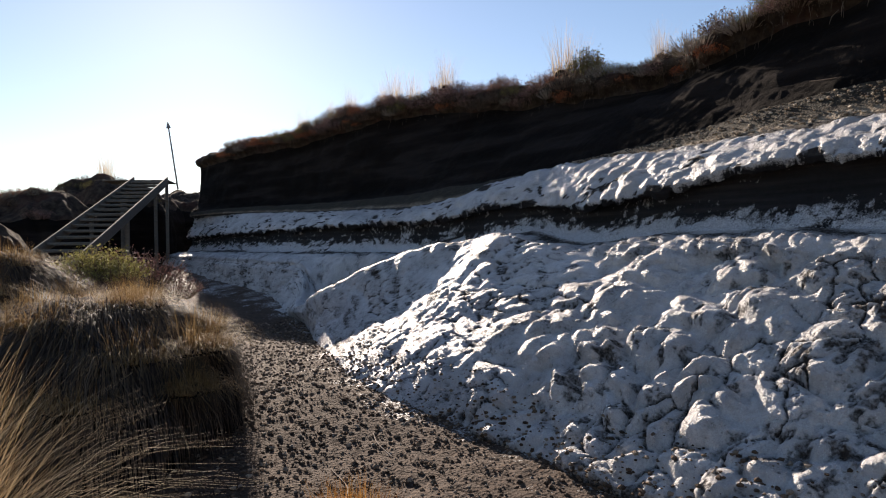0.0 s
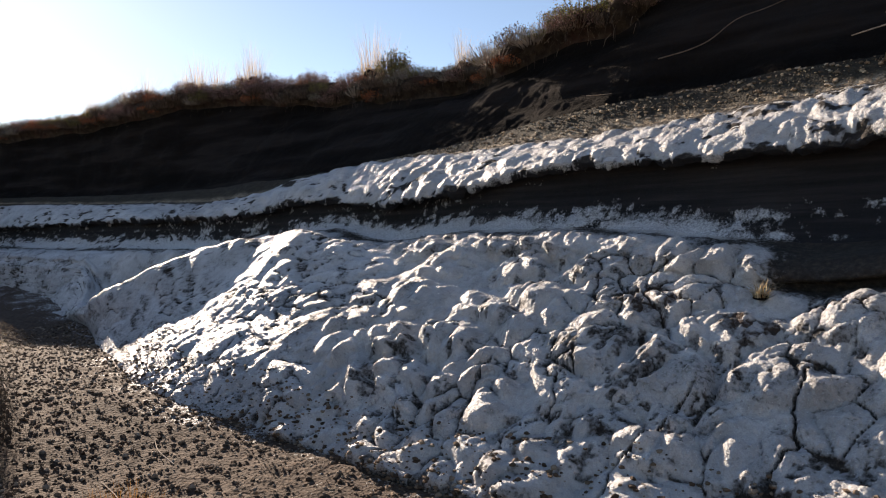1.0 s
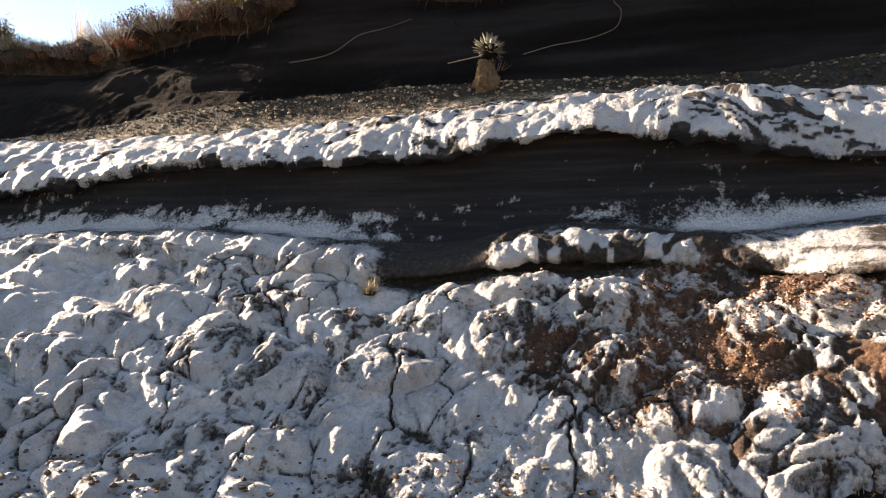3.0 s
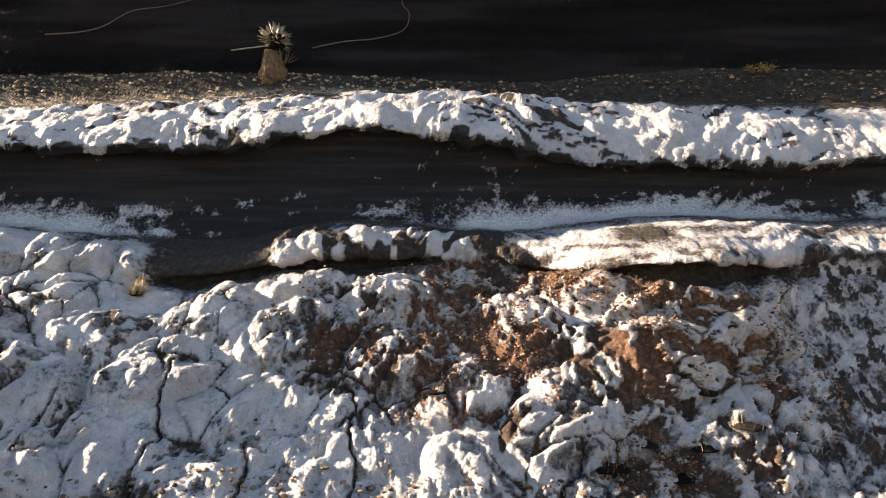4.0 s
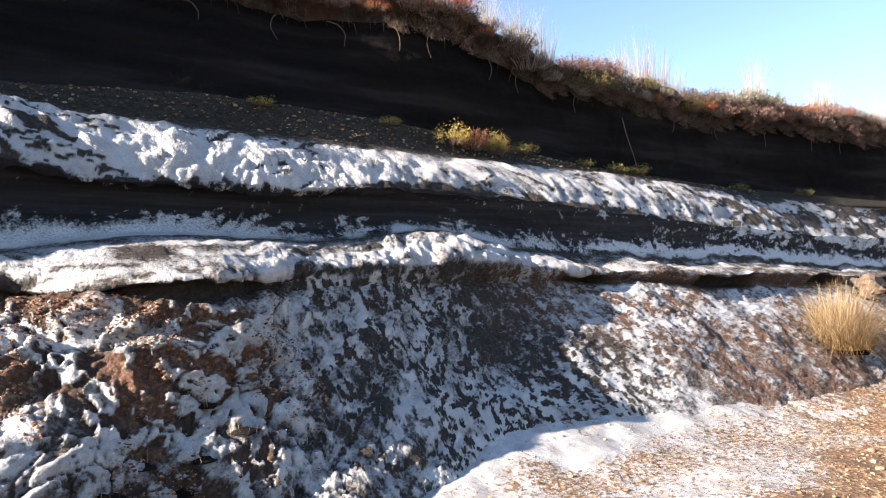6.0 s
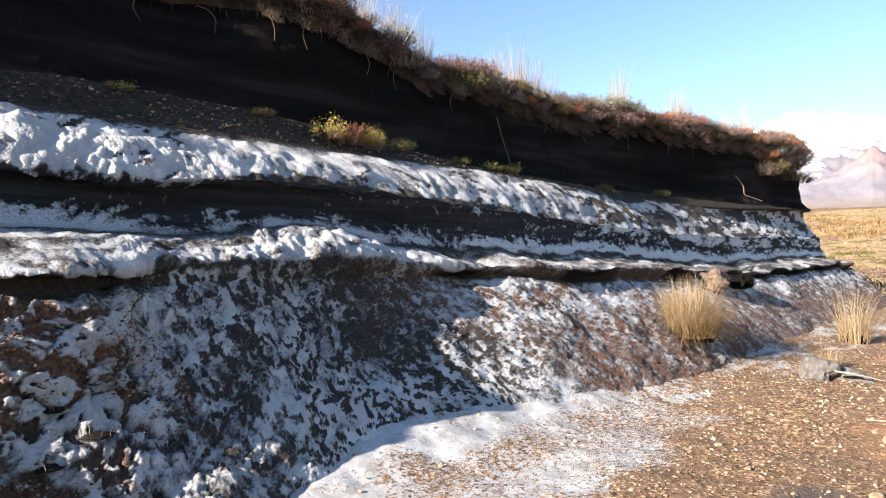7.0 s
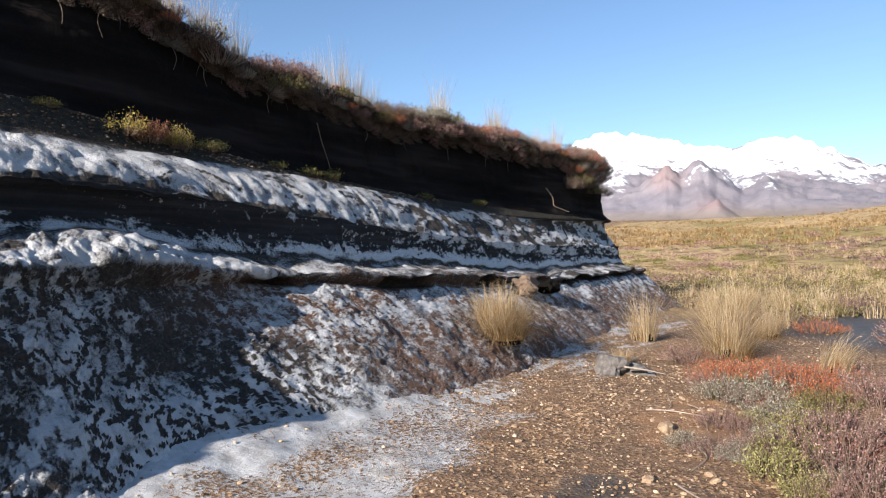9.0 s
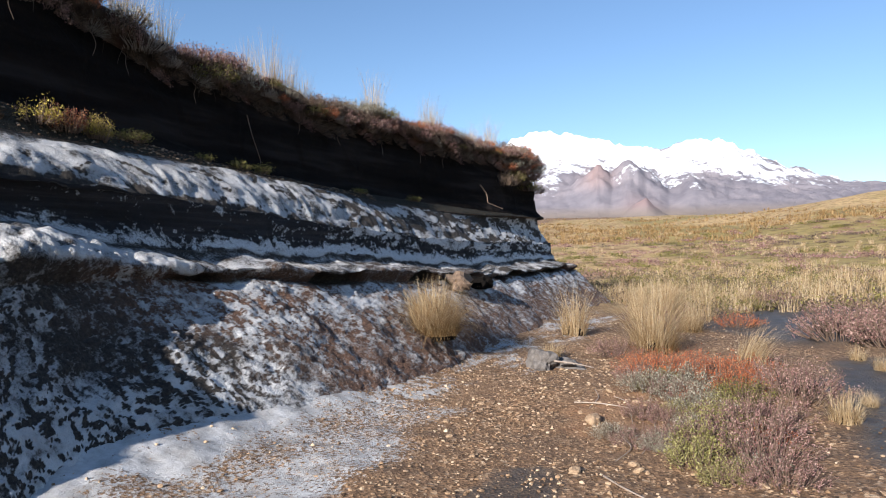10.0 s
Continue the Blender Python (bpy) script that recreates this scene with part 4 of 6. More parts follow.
    red = np.maximum(red, 0.75 * lower * sstep(4.8, 6.6, X + 0.8 * (n1 - 0.5) - 1.2 * sstep(0.7, 0.3, H)))
    # on the shelf this carries moss and painted shade: right part and wall foot
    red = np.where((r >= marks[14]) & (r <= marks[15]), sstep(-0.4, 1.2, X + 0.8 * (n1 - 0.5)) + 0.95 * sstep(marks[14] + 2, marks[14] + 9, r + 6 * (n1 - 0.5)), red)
    red = np.clip(red, 0, 1)
    cuts = [("bank_lower_slope", 0, 8, FROST, "lumpy rime-covered lower slope of the eroded soil bank"),
            ("bank_dark_band", 8, 11, ROCK, "recessed dark band of bedded volcanic ash with specks of rime"),
            ("bank_upper_ledge", 11, 14, FROST, "knobbly ice-covered ledge above the dark band"),
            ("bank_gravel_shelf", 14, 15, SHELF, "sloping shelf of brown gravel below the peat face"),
            ("bank_peat_wall", 15, 18, PEAT, "overhanging black peat face below the turf"),
            ("bank_turf", 18, 23, TURF, "brown heath turf on top of the bank")]
    for name, a, z, material, label in cuts:
        lo, hi = marks[a], marks[z] + 1
        me = mesh_from(name, W[lo:hi].reshape(-1, 3), grid_faces(hi - lo, n), material)
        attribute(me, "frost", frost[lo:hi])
        attribute(me, "red", red[lo:hi])
        tagged(new(name, me), label, "bank", kind="structure")
    # loose needles and grains of rime that make the frost's surface rough
    rng = np.random.default_rng(97)
    du, dv = np.gradient(W, axis=0), np.gradient(W, axis=1)
    nrm = np.cross(dv, du)
    area = np.linalg.norm(nrm, axis=2)
    nrm = nrm / (area[..., None] + 1e-12)
    nrm *= np.where(nrm[..., 1:2] > 0, -1, 1)
    weight = area * sstep(0.50, 0.78, frost) * ((r < marks[8] + 8) | (r > marks[11] - 4)) * (r < marks[14]) * sstep(-8.5, -6.5, X) * (sstep(11, 7, X) * (r > marks[11] - 6) + sstep(4.5, 3, X) * (r <= marks[11] - 6)) * (0.35 + 0.65 * sstep(-5.5, -2, X) * sstep(6.5, 4, X))
    total = np.cumsum(weight.ravel())
    pick = np.searchsorted(total, rng.uniform(0, total[-1], 60000))
    pick = np.minimum(pick, weight.size - 1)
    at = W.reshape(-1, 3)[pick] + (du.reshape(-1, 3)[pick] * rng.uniform(-0.5, 0.5, (len(pick), 1)) + dv.reshape(-1, 3)[pick] * rng.uniform(-0.5, 0.5, (len(pick), 1)))
    way = nrm.reshape(-1, 3)[pick] + rng.normal(0, 0.45, (len(pick), 3))
    way /= np.linalg.norm(way, axis=1)[:, None]
    side = np.cross(way, rng.normal(0, 1, (len(pick), 3)))
    side /= np.linalg.norm(side, axis=1)[:, None] + 1e-9
    other = np.cross(way, side)
    size = (0.0022 + 0.0038 * rng.uniform(0, 1, len(pick)) ** 2)[:, None]
    foot = at - way * size * 0.4
    v = np.stack([foot + side * size, foot - side * size * 0.5 + other * size * 0.87, foot - side * size * 0.5 - other * size * 0.87, at + way * size * 0.8], 1).reshape(-1, 3)
    base = np.arange(len(pick))[:, None] * 4
    f = np.concatenate([base + np.array([[0, 1, 3]]), base + np.array([[1, 2, 3]]), base + np.array([[2, 0, 3]])])
    tagged(new("frost_crystals", mesh_from("frost_crystals", v, f, CRYSTAL, False)), "white frost crystals standing on the icy bank", "frost", kind="stuff")
    return xs, W, marks


build_ground()
BANK_X, BANK, MARKS = build_bank()


def bank_point(x, mark, frac=0.0):
    """A place on the bank's surface: along it, and from one bed's edge to the next."""
    i = int(np.clip(np.searchsorted(BANK_X, x), 0, len(BANK_X) - 1))
    k = int(MARKS[mark] + frac * (MARKS[mark + 1] - MARKS[mark]))
    return BANK[k, i]


# ---- the mountain ----


def build_mountain():
    th = np.radians(np.linspace(58, 128, 420))
    rr = np.concatenate([np.linspace(1500, 3300, 70), np.linspace(3325, 4600, 60)])
    T, R = np.meshgrid(th, rr)
    deg = np.degrees(T)
    main = curve([(58, 3.4), (66, 5.2), (72, 8.4), (75.2, 10.0), (78.0, 9.8), (80.7, 9.3), (83.5, 8.6), (86.2, 8.4), (87.8, 8.95), (90.8, 8.3), (93.2, 7.2), (96, 6.0), (98.8, 5.0), (102, 4.7), (108, 4.4), (128, 3.8)], deg)
    X, Y = R * np.sin(T), R * np.cos(T)
    rid = 1 - 2 * np.abs(fbm(X * 0.004, Y * 0.004, 5, 90) - 0.5)
    gul = 1 - 2 * np.abs(fbm(deg * 0.9, R * 0.0012, 5, 91) - 0.5)
    peak = np.tan(np.radians(main)) * 4200
    base = R * math.tan(radians(2.75))
    rise = np.clip((R - 2300) / 1900, 0, 1) ** 1.25 * np.clip((4700 - R) / 500, 0, 1) ** 0.5
    Z = base + (peak - 4200 * math.tan(radians(2.75))) * rise
    Z = Z + rise * (1 - rise) * (130 * (rid - 0.7) + 80 * (gul - 0.75)) + 62 * (fbm(deg * 1.3, R * 0.002, 5, 95, 0.6) - 0.5) * sstep(0.75, 1, rise)
    crag = np.maximum.reduce([np.clip(1 - np.abs(deg - 83.3) / 5.5, 0, 1), 0.86 * np.clip(1 - np.abs(deg - 80.6) / 6, 0, 1), 0.62 * np.clip(1 - np.abs(deg - 88) / 7, 0, 1)])
    crag = crag * (0.88 + 0.24 * fbm(deg * 0.8, R * 0.003, 4, 97, 0.55))
    crag_r = np.exp(-((R - 2950) / 380.0) ** 2)
    Z = np.maximum(Z, base + crag * crag_r * (235 + 120 * (rid - 0.72) + 30 * (gul - 0.75)))
    cone = np.exp(-((deg - 84.3) / 1.15) ** 2 - ((R - 2350) / 130.0) ** 2)
    Z = Z + 46 * (fbm(X * 0.012, Y * 0.012, 5, 96, 0.6) - 0.5) * sstep(0.0, 0.3, rise)
    Z = np.maximum(Z, base + 66 * cone ** 0.75 * (0.85 + 0.3 * fbm(deg * 2, R * 0.01, 3, 98)))
    el = np.degrees(np.arctan2(Z, R))
    frost = np.clip(0.46 + (el - 5.4) * 0.17 + 0.06 + 1.7 * (fbm(X * 0.009, Y * 0.009, 6, 93, 0.6) - 0.5) - 0.85 * crag * crag_r + 0.3 * (gul - 0.7), 0, 1) * sstep(4.2, 5.6, el)
    red = np.clip(1.1 * cone ** 0.5 + 0.9 * np.exp(-((deg - 80.6) / 1.3) ** 2) * crag_r * sstep(4.5, 6, el), 0, 1)
    me = mesh_from("mountain", np.stack([X, Y, Z], -1).reshape(-1, 3), grid_faces(*T.shape)[:, ::-1], MOUNTAIN)
    attribute(me, "frost", frost)
    attribute(me, "red", red)
    attribute(me, "scrub", sstep(4.0, 3.0, el))
    tagged(new("mountain", me), "snow-capped volcano with grey and red scree slopes", "mountain", kind="structure")


build_mountain()


# ---- kinds of things ----
RNG = np.random.default_rng(7)


def thing(name, label, category, group=""):
    return tagged(new(name), label, category, group)


def ground_at(x, y):
    return float(ground_z(np.array([x]), np.array([y]))[0])


def make_tussock(seed, count, radius, height, spread, material, label, droop=0.6, lean=(0, 0), dead=True, width=0.006, group="tussock grasses"):
    rng = np.random.default_rng(seed)
    t = thing("tussock_grass", label, "grass", group)
    v, f = blades(rng, count, radius, height, spread, width, droop, 4, lean)
    part("grass_clump", mesh_from("grass_clump", v, f, material), material, t)
    if dead:
        v, f = blades(rng, count // 2, radius * 1.15, height * 0.5, spread * 1.7, width, 1.1, 3, lean)
        part("dead_skirt", mesh_from("dead_skirt", v, f, STRAW_DARK), STRAW_DARK, t, "brown dead blades")
    v, f = lump(rng, (radius * 0.9, radius * 0.9, height * 0.16), 0.25, 2, 0.5)
    part("crown", mesh_from("crown", v, f, PEAT), PEAT, t, "dark matted root crown")
    return t


def make_shrub(seed, radius, height, material, label, twigs=70, leaf=0.022, per=16, flat=0.6, group="heath shrubs", name="heath_shrub", wood=None):
    rng = np.random.default_rng(seed)
    t = thing(name, label, "shrub", group)
    (wv, wf), (lv, lf) = twiggy(rng, twigs, radius, height, leaf, per, flat)
    part("woody_base", mesh_from("woody_base", wv, wf, wood or TWIG), wood or TWIG, t)
    part("foliage", mesh_from("foliage", lv, lf, material), material, t)
    return t


def place(t, x, y, z=None, turn=0.0, size=1.0, sink=0.02):
    t.matrix_basis = pose(x, y, (ground_at(x, y) if z is None else z) - sink, 0, 0, turn) @ Matrix.Diagonal((size, size, size, 1))
    return t


def again(t, x, y, z=None, turn=0.0, size=1.0, sink=0.02):
    c = copy_thing(t, Matrix())
    c.matrix_basis = pose(x, y, (ground_at(x, y) if z is None else z) - sink, 0, 0, turn) @ Matrix.Diagonal((size, size, size, 1))
    return c


def make_stick(points, r0, r1, material, name, label, group="", sides=6):
    pts = np.array(points, float)
    t = np.linspace(0, 1, 4 * len(pts))
    s = np.linspace(0, 1, len(pts))
    fine = np.stack([np.interp(t, s, pts[:, k]) for k in range(3)], 1)
    for _ in range(3):
        fine[1:-1] = (fine[:-2] + 2 * fine[1:-1] + fine[2:]) / 4
    v, f = tube(fine, np.linspace(r0, r1, len(fine)), sides)
    ob = new(name, mesh_from(name, v, f, material))
    return tagged(ob, label, "stick" if "stick" in name else "root", group)


# ---- wooden stairs and marker pole ----


def build_stairs():
    low, high = Vector((-16.6, -0.6, 0.85)), Vector((-26.5, 2.9, 3.95))
    t = thing("boardwalk_stairs", "weathered grey timber stairs climbing the heath bank", "stairs")
    run = high - low
    across = Vector((-run.y, run.x, 0)).normalized()
    turn = math.degrees(math.atan2(run.y, run.x))
    slope = math.degrees(math.atan2(run.z, math.hypot(run.x, run.y)))
    count, wide = 18, 1.15
    tread = None
    for k in range(count):
        at = low + run * ((k + 0.5) / count) + Vector((0, 0, 0.02))
        if tread is None:
            bm = bmesh.new()
            box(bm, (0.40, wide - 0.12, 0.03), pose(0, 0, -0.036), 0.004)
            tread = part("tread", bm, TIMBER, t)
            bm = bmesh.new()
            box(bm, (0.135, wide - 0.06, 0.04), None, 0.006)
            board = part("board", bm, TIMBER, tread)
            board.matrix_basis = pose(-0.145, 0, 0)
            ob = tread
        else:
            ob = part("tread", tread.data, TIMBER, t)
        for dx in (-0.145, 0.0, 0.145):
            if k or dx > -0.1:
                part("board", board.data, TIMBER, ob).matrix_basis = pose(dx, 0, 0)
        ob.matrix_basis = pose(at.x, at.y, at.z, 0, 0, turn)
    for s in (-1, 1):
        mid = (low + high) / 2 + across * s * wide / 2
        bm = bmesh.new()
        box(bm, (run.length + 0.2, 0.055, 0.28), None, 0.008)
        ob = part("stringer", bm, TIMBER, t)
        ob.matrix_basis = Matrix.Translation(mid) @ Matrix.Rotation(radians(turn), 4, "Z") @ Matrix.Rotation(radians(-slope), 4, "Y")
        for k in range(3):
            p = low + run * ((k + 0.6) / 3) + across * s * (wide / 2 - 0.09)
            g = ground_at(p.x, p.y) - 0.3
            bm = bmesh.new()
            box(bm, (0.1, 0.1, p.z - g), None, 0.008)
            ob = part("post", bm, TIMBER, t)
            ob.matrix_basis = pose(p.x, p.y, (p.z + g) / 2, 0, 0, turn)
    for k in range(9):
        at = high + Vector((run.x, run.y, 0)).normalized() * (0.08 + 0.15 * k)
        bm = bmesh.new()
        box(bm, (0.138, wide + 1.1, 0.04), None, 0.006)
        ob = part("landing_board", bm, TIMBER, t)
        ob.matrix_basis = pose(at.x + across.x * 0.5, at.y + across.y * 0.5, at.z + 0.03, 0, 0, turn)
    for s in (-0.5, 1.05):
        for d in (0.3,):
            p = high + across * s + Vector((run.x, run.y, 0)).normalized() * d
            g = ground_at(p.x, p.y) - 0.3
            bm = bmesh.new()
            box(bm, (0.1, 0.1, p.z - g), None, 0.008)
            ob = part("post", bm, TIMBER, t)
            ob.matrix_basis = pose(p.x, p.y, (p.z + g) / 2 - 0.01, 0, 0, turn)
    return high


def build_pole():
    t = thing("marker_pole", "thin leaning grey metal track marker pole", "pole")
    bm = bmesh.new()
    bmesh.ops.create_cone(bm, cap_ends=True, segments=10, radius1=0.032, radius2=0.024, depth=2.5, matrix=pose(0, 0, 1.05))
    part("shaft", bm, POLE_PAINT, t)
    bm = bmesh.new()
    bmesh.ops.create_cone(bm, cap_ends=True, segments=10, radius1=0.085, radius2=0.02, depth=0.22, matrix=pose(0, 0, 2.24))
    part("cap", bm, POLE_PAINT, t, "dark conical cap")
    t.matrix_basis = pose(-27.4, 3.95, 3.95, 0, 0, 0) @ Matrix.Rotation(radians(7.5), 4, Vector((1, 0.14, 0)))


STAIR_TOP = build_stairs()
build_pole()


# grass of the hummock flanks, coloured dark to stand in for their shade
SHADED_SHAG = plant("shaggy_dead_grass_shaded", (0.018, 0.013, 0.010), (0.05, 0.036, 0.026), (0.13, 0.095, 0.06), glow=0.10)

# ---- hummocks of peat beside the path ----


def hummock(x, y, rx, ry, h, seed, label, turn=0.0, res=90, mantle=0):
    rng = np.random.default_rng(seed)
    u, a = np.linspace(0, 1, res // 2), np.linspace(0, 2 * math.pi, res * 2 + 1)
    U, A = np.meshgrid(u, a, indexing="ij")
    wob = 1 + 0.22 * (fbm(np.cos(A) * 1.6 + seed, np.sin(A) * 1.6, 4, seed) - 0.5) * 2
    rad = np.sin(U * math.pi / 2) ** 0.9 * (1 + 0.10 * np.sin(U * math.pi) ** 2)
    prof = np.cos(U * math.pi / 2) ** 0.85
    X, Y = rad * wob * np.cos(A) * rx, rad * wob * np.sin(A) * ry
    Z = prof * h * (1 + 0.25 * (fbm(X * 1.5 + seed, Y * 1.5, 3, seed + 1) - 0.5)) + 0.08 * (fbm(X * 5, Y * 5 + seed, 4, seed + 2) - 0.5) - 0.15
    V = np.stack([X, Y, Z], -1)
    V[..., :2] *= (1 + 0.10 * (fbm(A * 5, U * 9 + seed, 4, seed + 3) - 0.5) * (U > 0.4))[..., None]
    t = thing("peat_hummock", label, "hummock", "peat hummocks")
    cut = int(len(u) * 0.56)
    part("turf_cap", mesh_from("turf_cap", V[:cut].reshape(-1, 3), grid_faces(cut, V.shape[1]), TURF), TURF, t)
    part("peat_side", mesh_from("peat_side", V[cut - 1:].reshape(-1, 3), grid_faces(len(u) - cut + 1, V.shape[1]), PEAT), PEAT, t, "dark crumbling peat flank")
    if mantle:
        v, f = [], []
        for k in range(mantle):
            i, j = int(rng.uniform(0.16, 0.86) * len(u)), int(rng.integers(V.shape[1] - 1))
            q, down = V[i, j], V[min(i + 4, len(u) - 1), j] - V[i, j]
            down = down / (np.linalg.norm(down) + 1e-9) + rng.normal(0, 0.22, 3)
            away = np.array([q[0] / rx, q[1] / ry, 0.5])
            ln, w = rng.uniform(0.14, 0.42), np.array([-q[1], q[0], 0]) / (math.hypot(q[0], q[1]) + 1e-6) * 0.0028
            a, b = q + (away * 0.22 + down * 0.3) * ln, q + (away * 0.30 + down * 0.75 + np.array([0, 0, -0.12])) * ln
            e = b + (down * 0.25 + np.array([0, 0, -0.45])) * ln
            v += [q - w, q + w, a + w, a - w, b + w, b - w, e + w * 0.3, e - w * 0.3]
            n0 = 8 * k
            f += [(n0, n0 + 1, n0 + 2, n0 + 3), (n0 + 3, n0 + 2, n0 + 4, n0 + 5), (n0 + 5, n0 + 4, n0 + 6, n0 + 7)]
        part("grass_mantle", mesh_from("grass_mantle", v, f, SHADED_SHAG), SHADED_SHAG, t, "shaggy brown grass hanging over the flank")
    z = ground_at(x, y)
    t.matrix_basis = pose(x, y, z, 0, 0, turn)

    def top(px, py):
        k = min(0.9, math.hypot((px - x) / rx, (py - y) / ry))
        return z + h * (1 - k ** 2.2) ** 0.43 - 0.2
    return top


top_a = hummock(-6.6, 0.25, 1.5, 1.15, 1.28, 11, "undercut peat hummock with a shaggy grass top beside the path", mantle=12000)
top_b = hummock(-8.3, -0.75, 1.5, 0.95, 1.62, 12, "tall dark peat hummock with brown grass on top", mantle=5000)
top_c = hummock(-13.5, -1.9, 1.9, 1.5, 2.35, 13, "rounded peat hummock with heath on top")
top_d = hummock(-24.0, -0.6, 2.6, 2.0, 2.75, 14, "heath-covered hummock behind the stairs")
top_e = hummock(-31.0, 1.7, 3.6, 2.8, 3.6, 15, "heath-covered hummock behind the stairs")
hummock(-35.0, 5.6, 4.5, 3.2, 3.2, 17, "heath-covered hummock behind the stairs")

# ---- tussocks and shrubs of the left side ----
near_left = place(make_tussock(101, 2200, 0.30, 1.25, 0.80, STRAW, "large straw-coloured tussock with drooping blades beside the path", 1.2, (0.05, 0.12), dead=False, width=0.004), -3.35, -0.80, size=1.3, sink=0.05)
shaggy = make_tussock(102, 1000, 0.36, 0.48, 1.6, STRAW_DARK, "shaggy brown tussock on the peat hummock", 1.5, width=0.005)
place(shaggy, -5.75, 0.85, top_a(-5.75, 0.85), 0, 0.85, -0.02)
for x, y, s in ((-5.45, 0.35, 0.75), (-6.2, 0.45, 0.7), (-6.0, -0.2, 0.8), (-6.9, 0.55, 0.7), (-6.8, -0.25, 0.7), (-5.4, -0.35, 0.7), (-7.3, 0.2, 0.65), (-5.15, 0.0, 0.65), (-5.3, 0.75, 0.6), (-6.2, 0.98, 0.65)):
    again(shaggy, x, y, top_a(x, y), RNG.uniform(0, 360), s, -0.02)
for x, y, s in ((-7.3, -0.7, 0.7), (-7.9, -0.5, 0.7), (-8.2, -1.1, 0.7), (-7.7, -1.2, 0.75), (-8.9, -0.5, 0.7), (-8.0, -0.1, 0.6)):
    again(shaggy, x, y, top_b(x, y), RNG.uniform(0, 360), s, -0.02)
yellow = make_shrub(103, 0.45, 0.36, HEATH_YELLOW, "bright yellow-green low shrub beside the path", 90, 0.03, 18)
place(yellow, -9.5, 0.32, 1.12, 0, 1.15)
again(yellow, -9.2, 0.52, 1.06, 80, 0.9)
greybush = make_shrub(104, 0.50, 0.42, HEATH_PINK, "twiggy grey-brown heath shrub beside the path", 90, 0.022, 14)
place(greybush, -9.9, 1.0, 0.98, 0, 1.1)
again(greybush, -10.3, 0.7, 1.08, 120, 1.1)
again(greybush, -9.6, 1.25, 0.78, 240, 0.9)
path_bank = hummock(-10.0, 0.6, 1.5, 0.95, 1.28, 16, "low peat hummock with shrubs beside the path")
brown_tuft = place(make_tussock(105, 800, 0.22, 0.30, 0.7, RUSSET, "low orange-brown grass tuft on the gravel", 0.6, width=0.004), -3.75, 1.42, size=1.15)

# ---- heath along the top of the bank ----
heath_kinds = [
    make_shrub(201, 0.34, 0.26, HEATH_BROWN, "low brown heath shrub on top of the bank", 64, 0.019, 17, group="heath along the bank top"),
    make_shrub(202, 0.30, 0.22, HEATH_RED, "low rust-red heath shrub on top of the bank", 64, 0.019, 17, group="heath along the bank top"),
    make_shrub(203, 0.32, 0.26, HEATH_OLIVE, "low olive-green heath shrub on top of the bank", 64, 0.019, 17, group="heath along the bank top"),
    make_shrub(204, 0.30, 0.24, HEATH_GREY, "pale grey lichen-like heath on top of the bank", 64, 0.019, 17, group="heath along the bank top"),
    make_shrub(208, 0.32, 0.24, HEATH_GREY, "bleached leafless heath twigs on top of the bank", 110, 0.014, 4, group="heath along the bank top", wood=DRIFTWOOD),
    make_shrub(205, 0.34, 0.24, HEATH_PINK, "low mauve-brown heath shrub on top of the bank", 64, 0.019, 17, group="heath along the bank top"),
]
pick = [0, 1, 5, 2, 3, 0, 5, 4, 1, 5, 0, 5]
first = set()
strewn = [[] for _ in heath_kinds]
for k in range(330):
    x = -25.0 + 46.5 * (k + RNG.uniform(0, 1)) / 330
    mark, frac = ((19, RNG.uniform(0.0, 1.0)), (20, RNG.uniform(0, 0.9)), (18, RNG.uniform(0.5, 1.0)))[k % 3]
    p = bank_point(x, mark, frac)
    kind = pick[int(RNG.integers(len(pick)))]
    size, turn = RNG.uniform(0.55, 1.45), RNG.uniform(0, 360)
    if kind in first and not -11 < x < 14.5:
        strewn[kind].append(pose(p[0], p[1], p[2] - 0.05, 0, 0, turn) @ Matrix.Diagonal((size, size, size, 1)))
        continue
    fun = again if kind in first else place
    fun(heath_kinds[kind], p[0], p[1], p[2], turn, size, 0.05)
    first.add(kind)
for t in heath_kinds:
    assert t in [heath_kinds[i] for i in first]
for k in range(26):
    p = bank_point(19.0 + 0.11 * k, 17 + k % 3, RNG.uniform(0.1, 0.9))
    size = RNG.uniform(1.1, 1.6)
    strewn[pick[k % 12]].append(pose(p[0], p[1] - 0.12, p[2] - 0.2, 0, 0, RNG.uniform(0, 360)) @ Matrix.Diagonal((size, size, size, 1)))
for k in range(70):                                         # cushions that hang over the turf's edge, mostly dark kinds to stand in for shade
    x = 5.6 + 14.9 * (k + RNG.uniform(0, 1)) / 70
    p = bank_point(x, 17 + k % 2, RNG.uniform(0.8, 1.0) if k % 2 == 0 else RNG.uniform(0, 0.9))
    size, kind = RNG.uniform(0.5, 0.95), (0, 5, 0, 0, 5, 0, 0, 4)[k % 8]
    if x < 12.5:
        c = again(heath_kinds[kind], p[0], p[1] - 0.02, p[2], 0, size, 0.0)
    else:
        strewn[kind].append(pose(p[0], p[1] - 0.02, p[2], 50, 0, 0) @ Matrix.Diagonal((size, size, size, 1)))
        continue
    c.matrix_basis = pose(p[0], p[1] - 0.02, p[2], 50, 0, 0) @ Matrix.Diagonal((size, size, size, 1))
crest_grass = make_tussock(206, 150, 0.18, 0.85, 0.5, STRAW, "thin pale grass tuft on top of the bank", 0.4, dead=False, width=0.005, group="grass along the bank top")
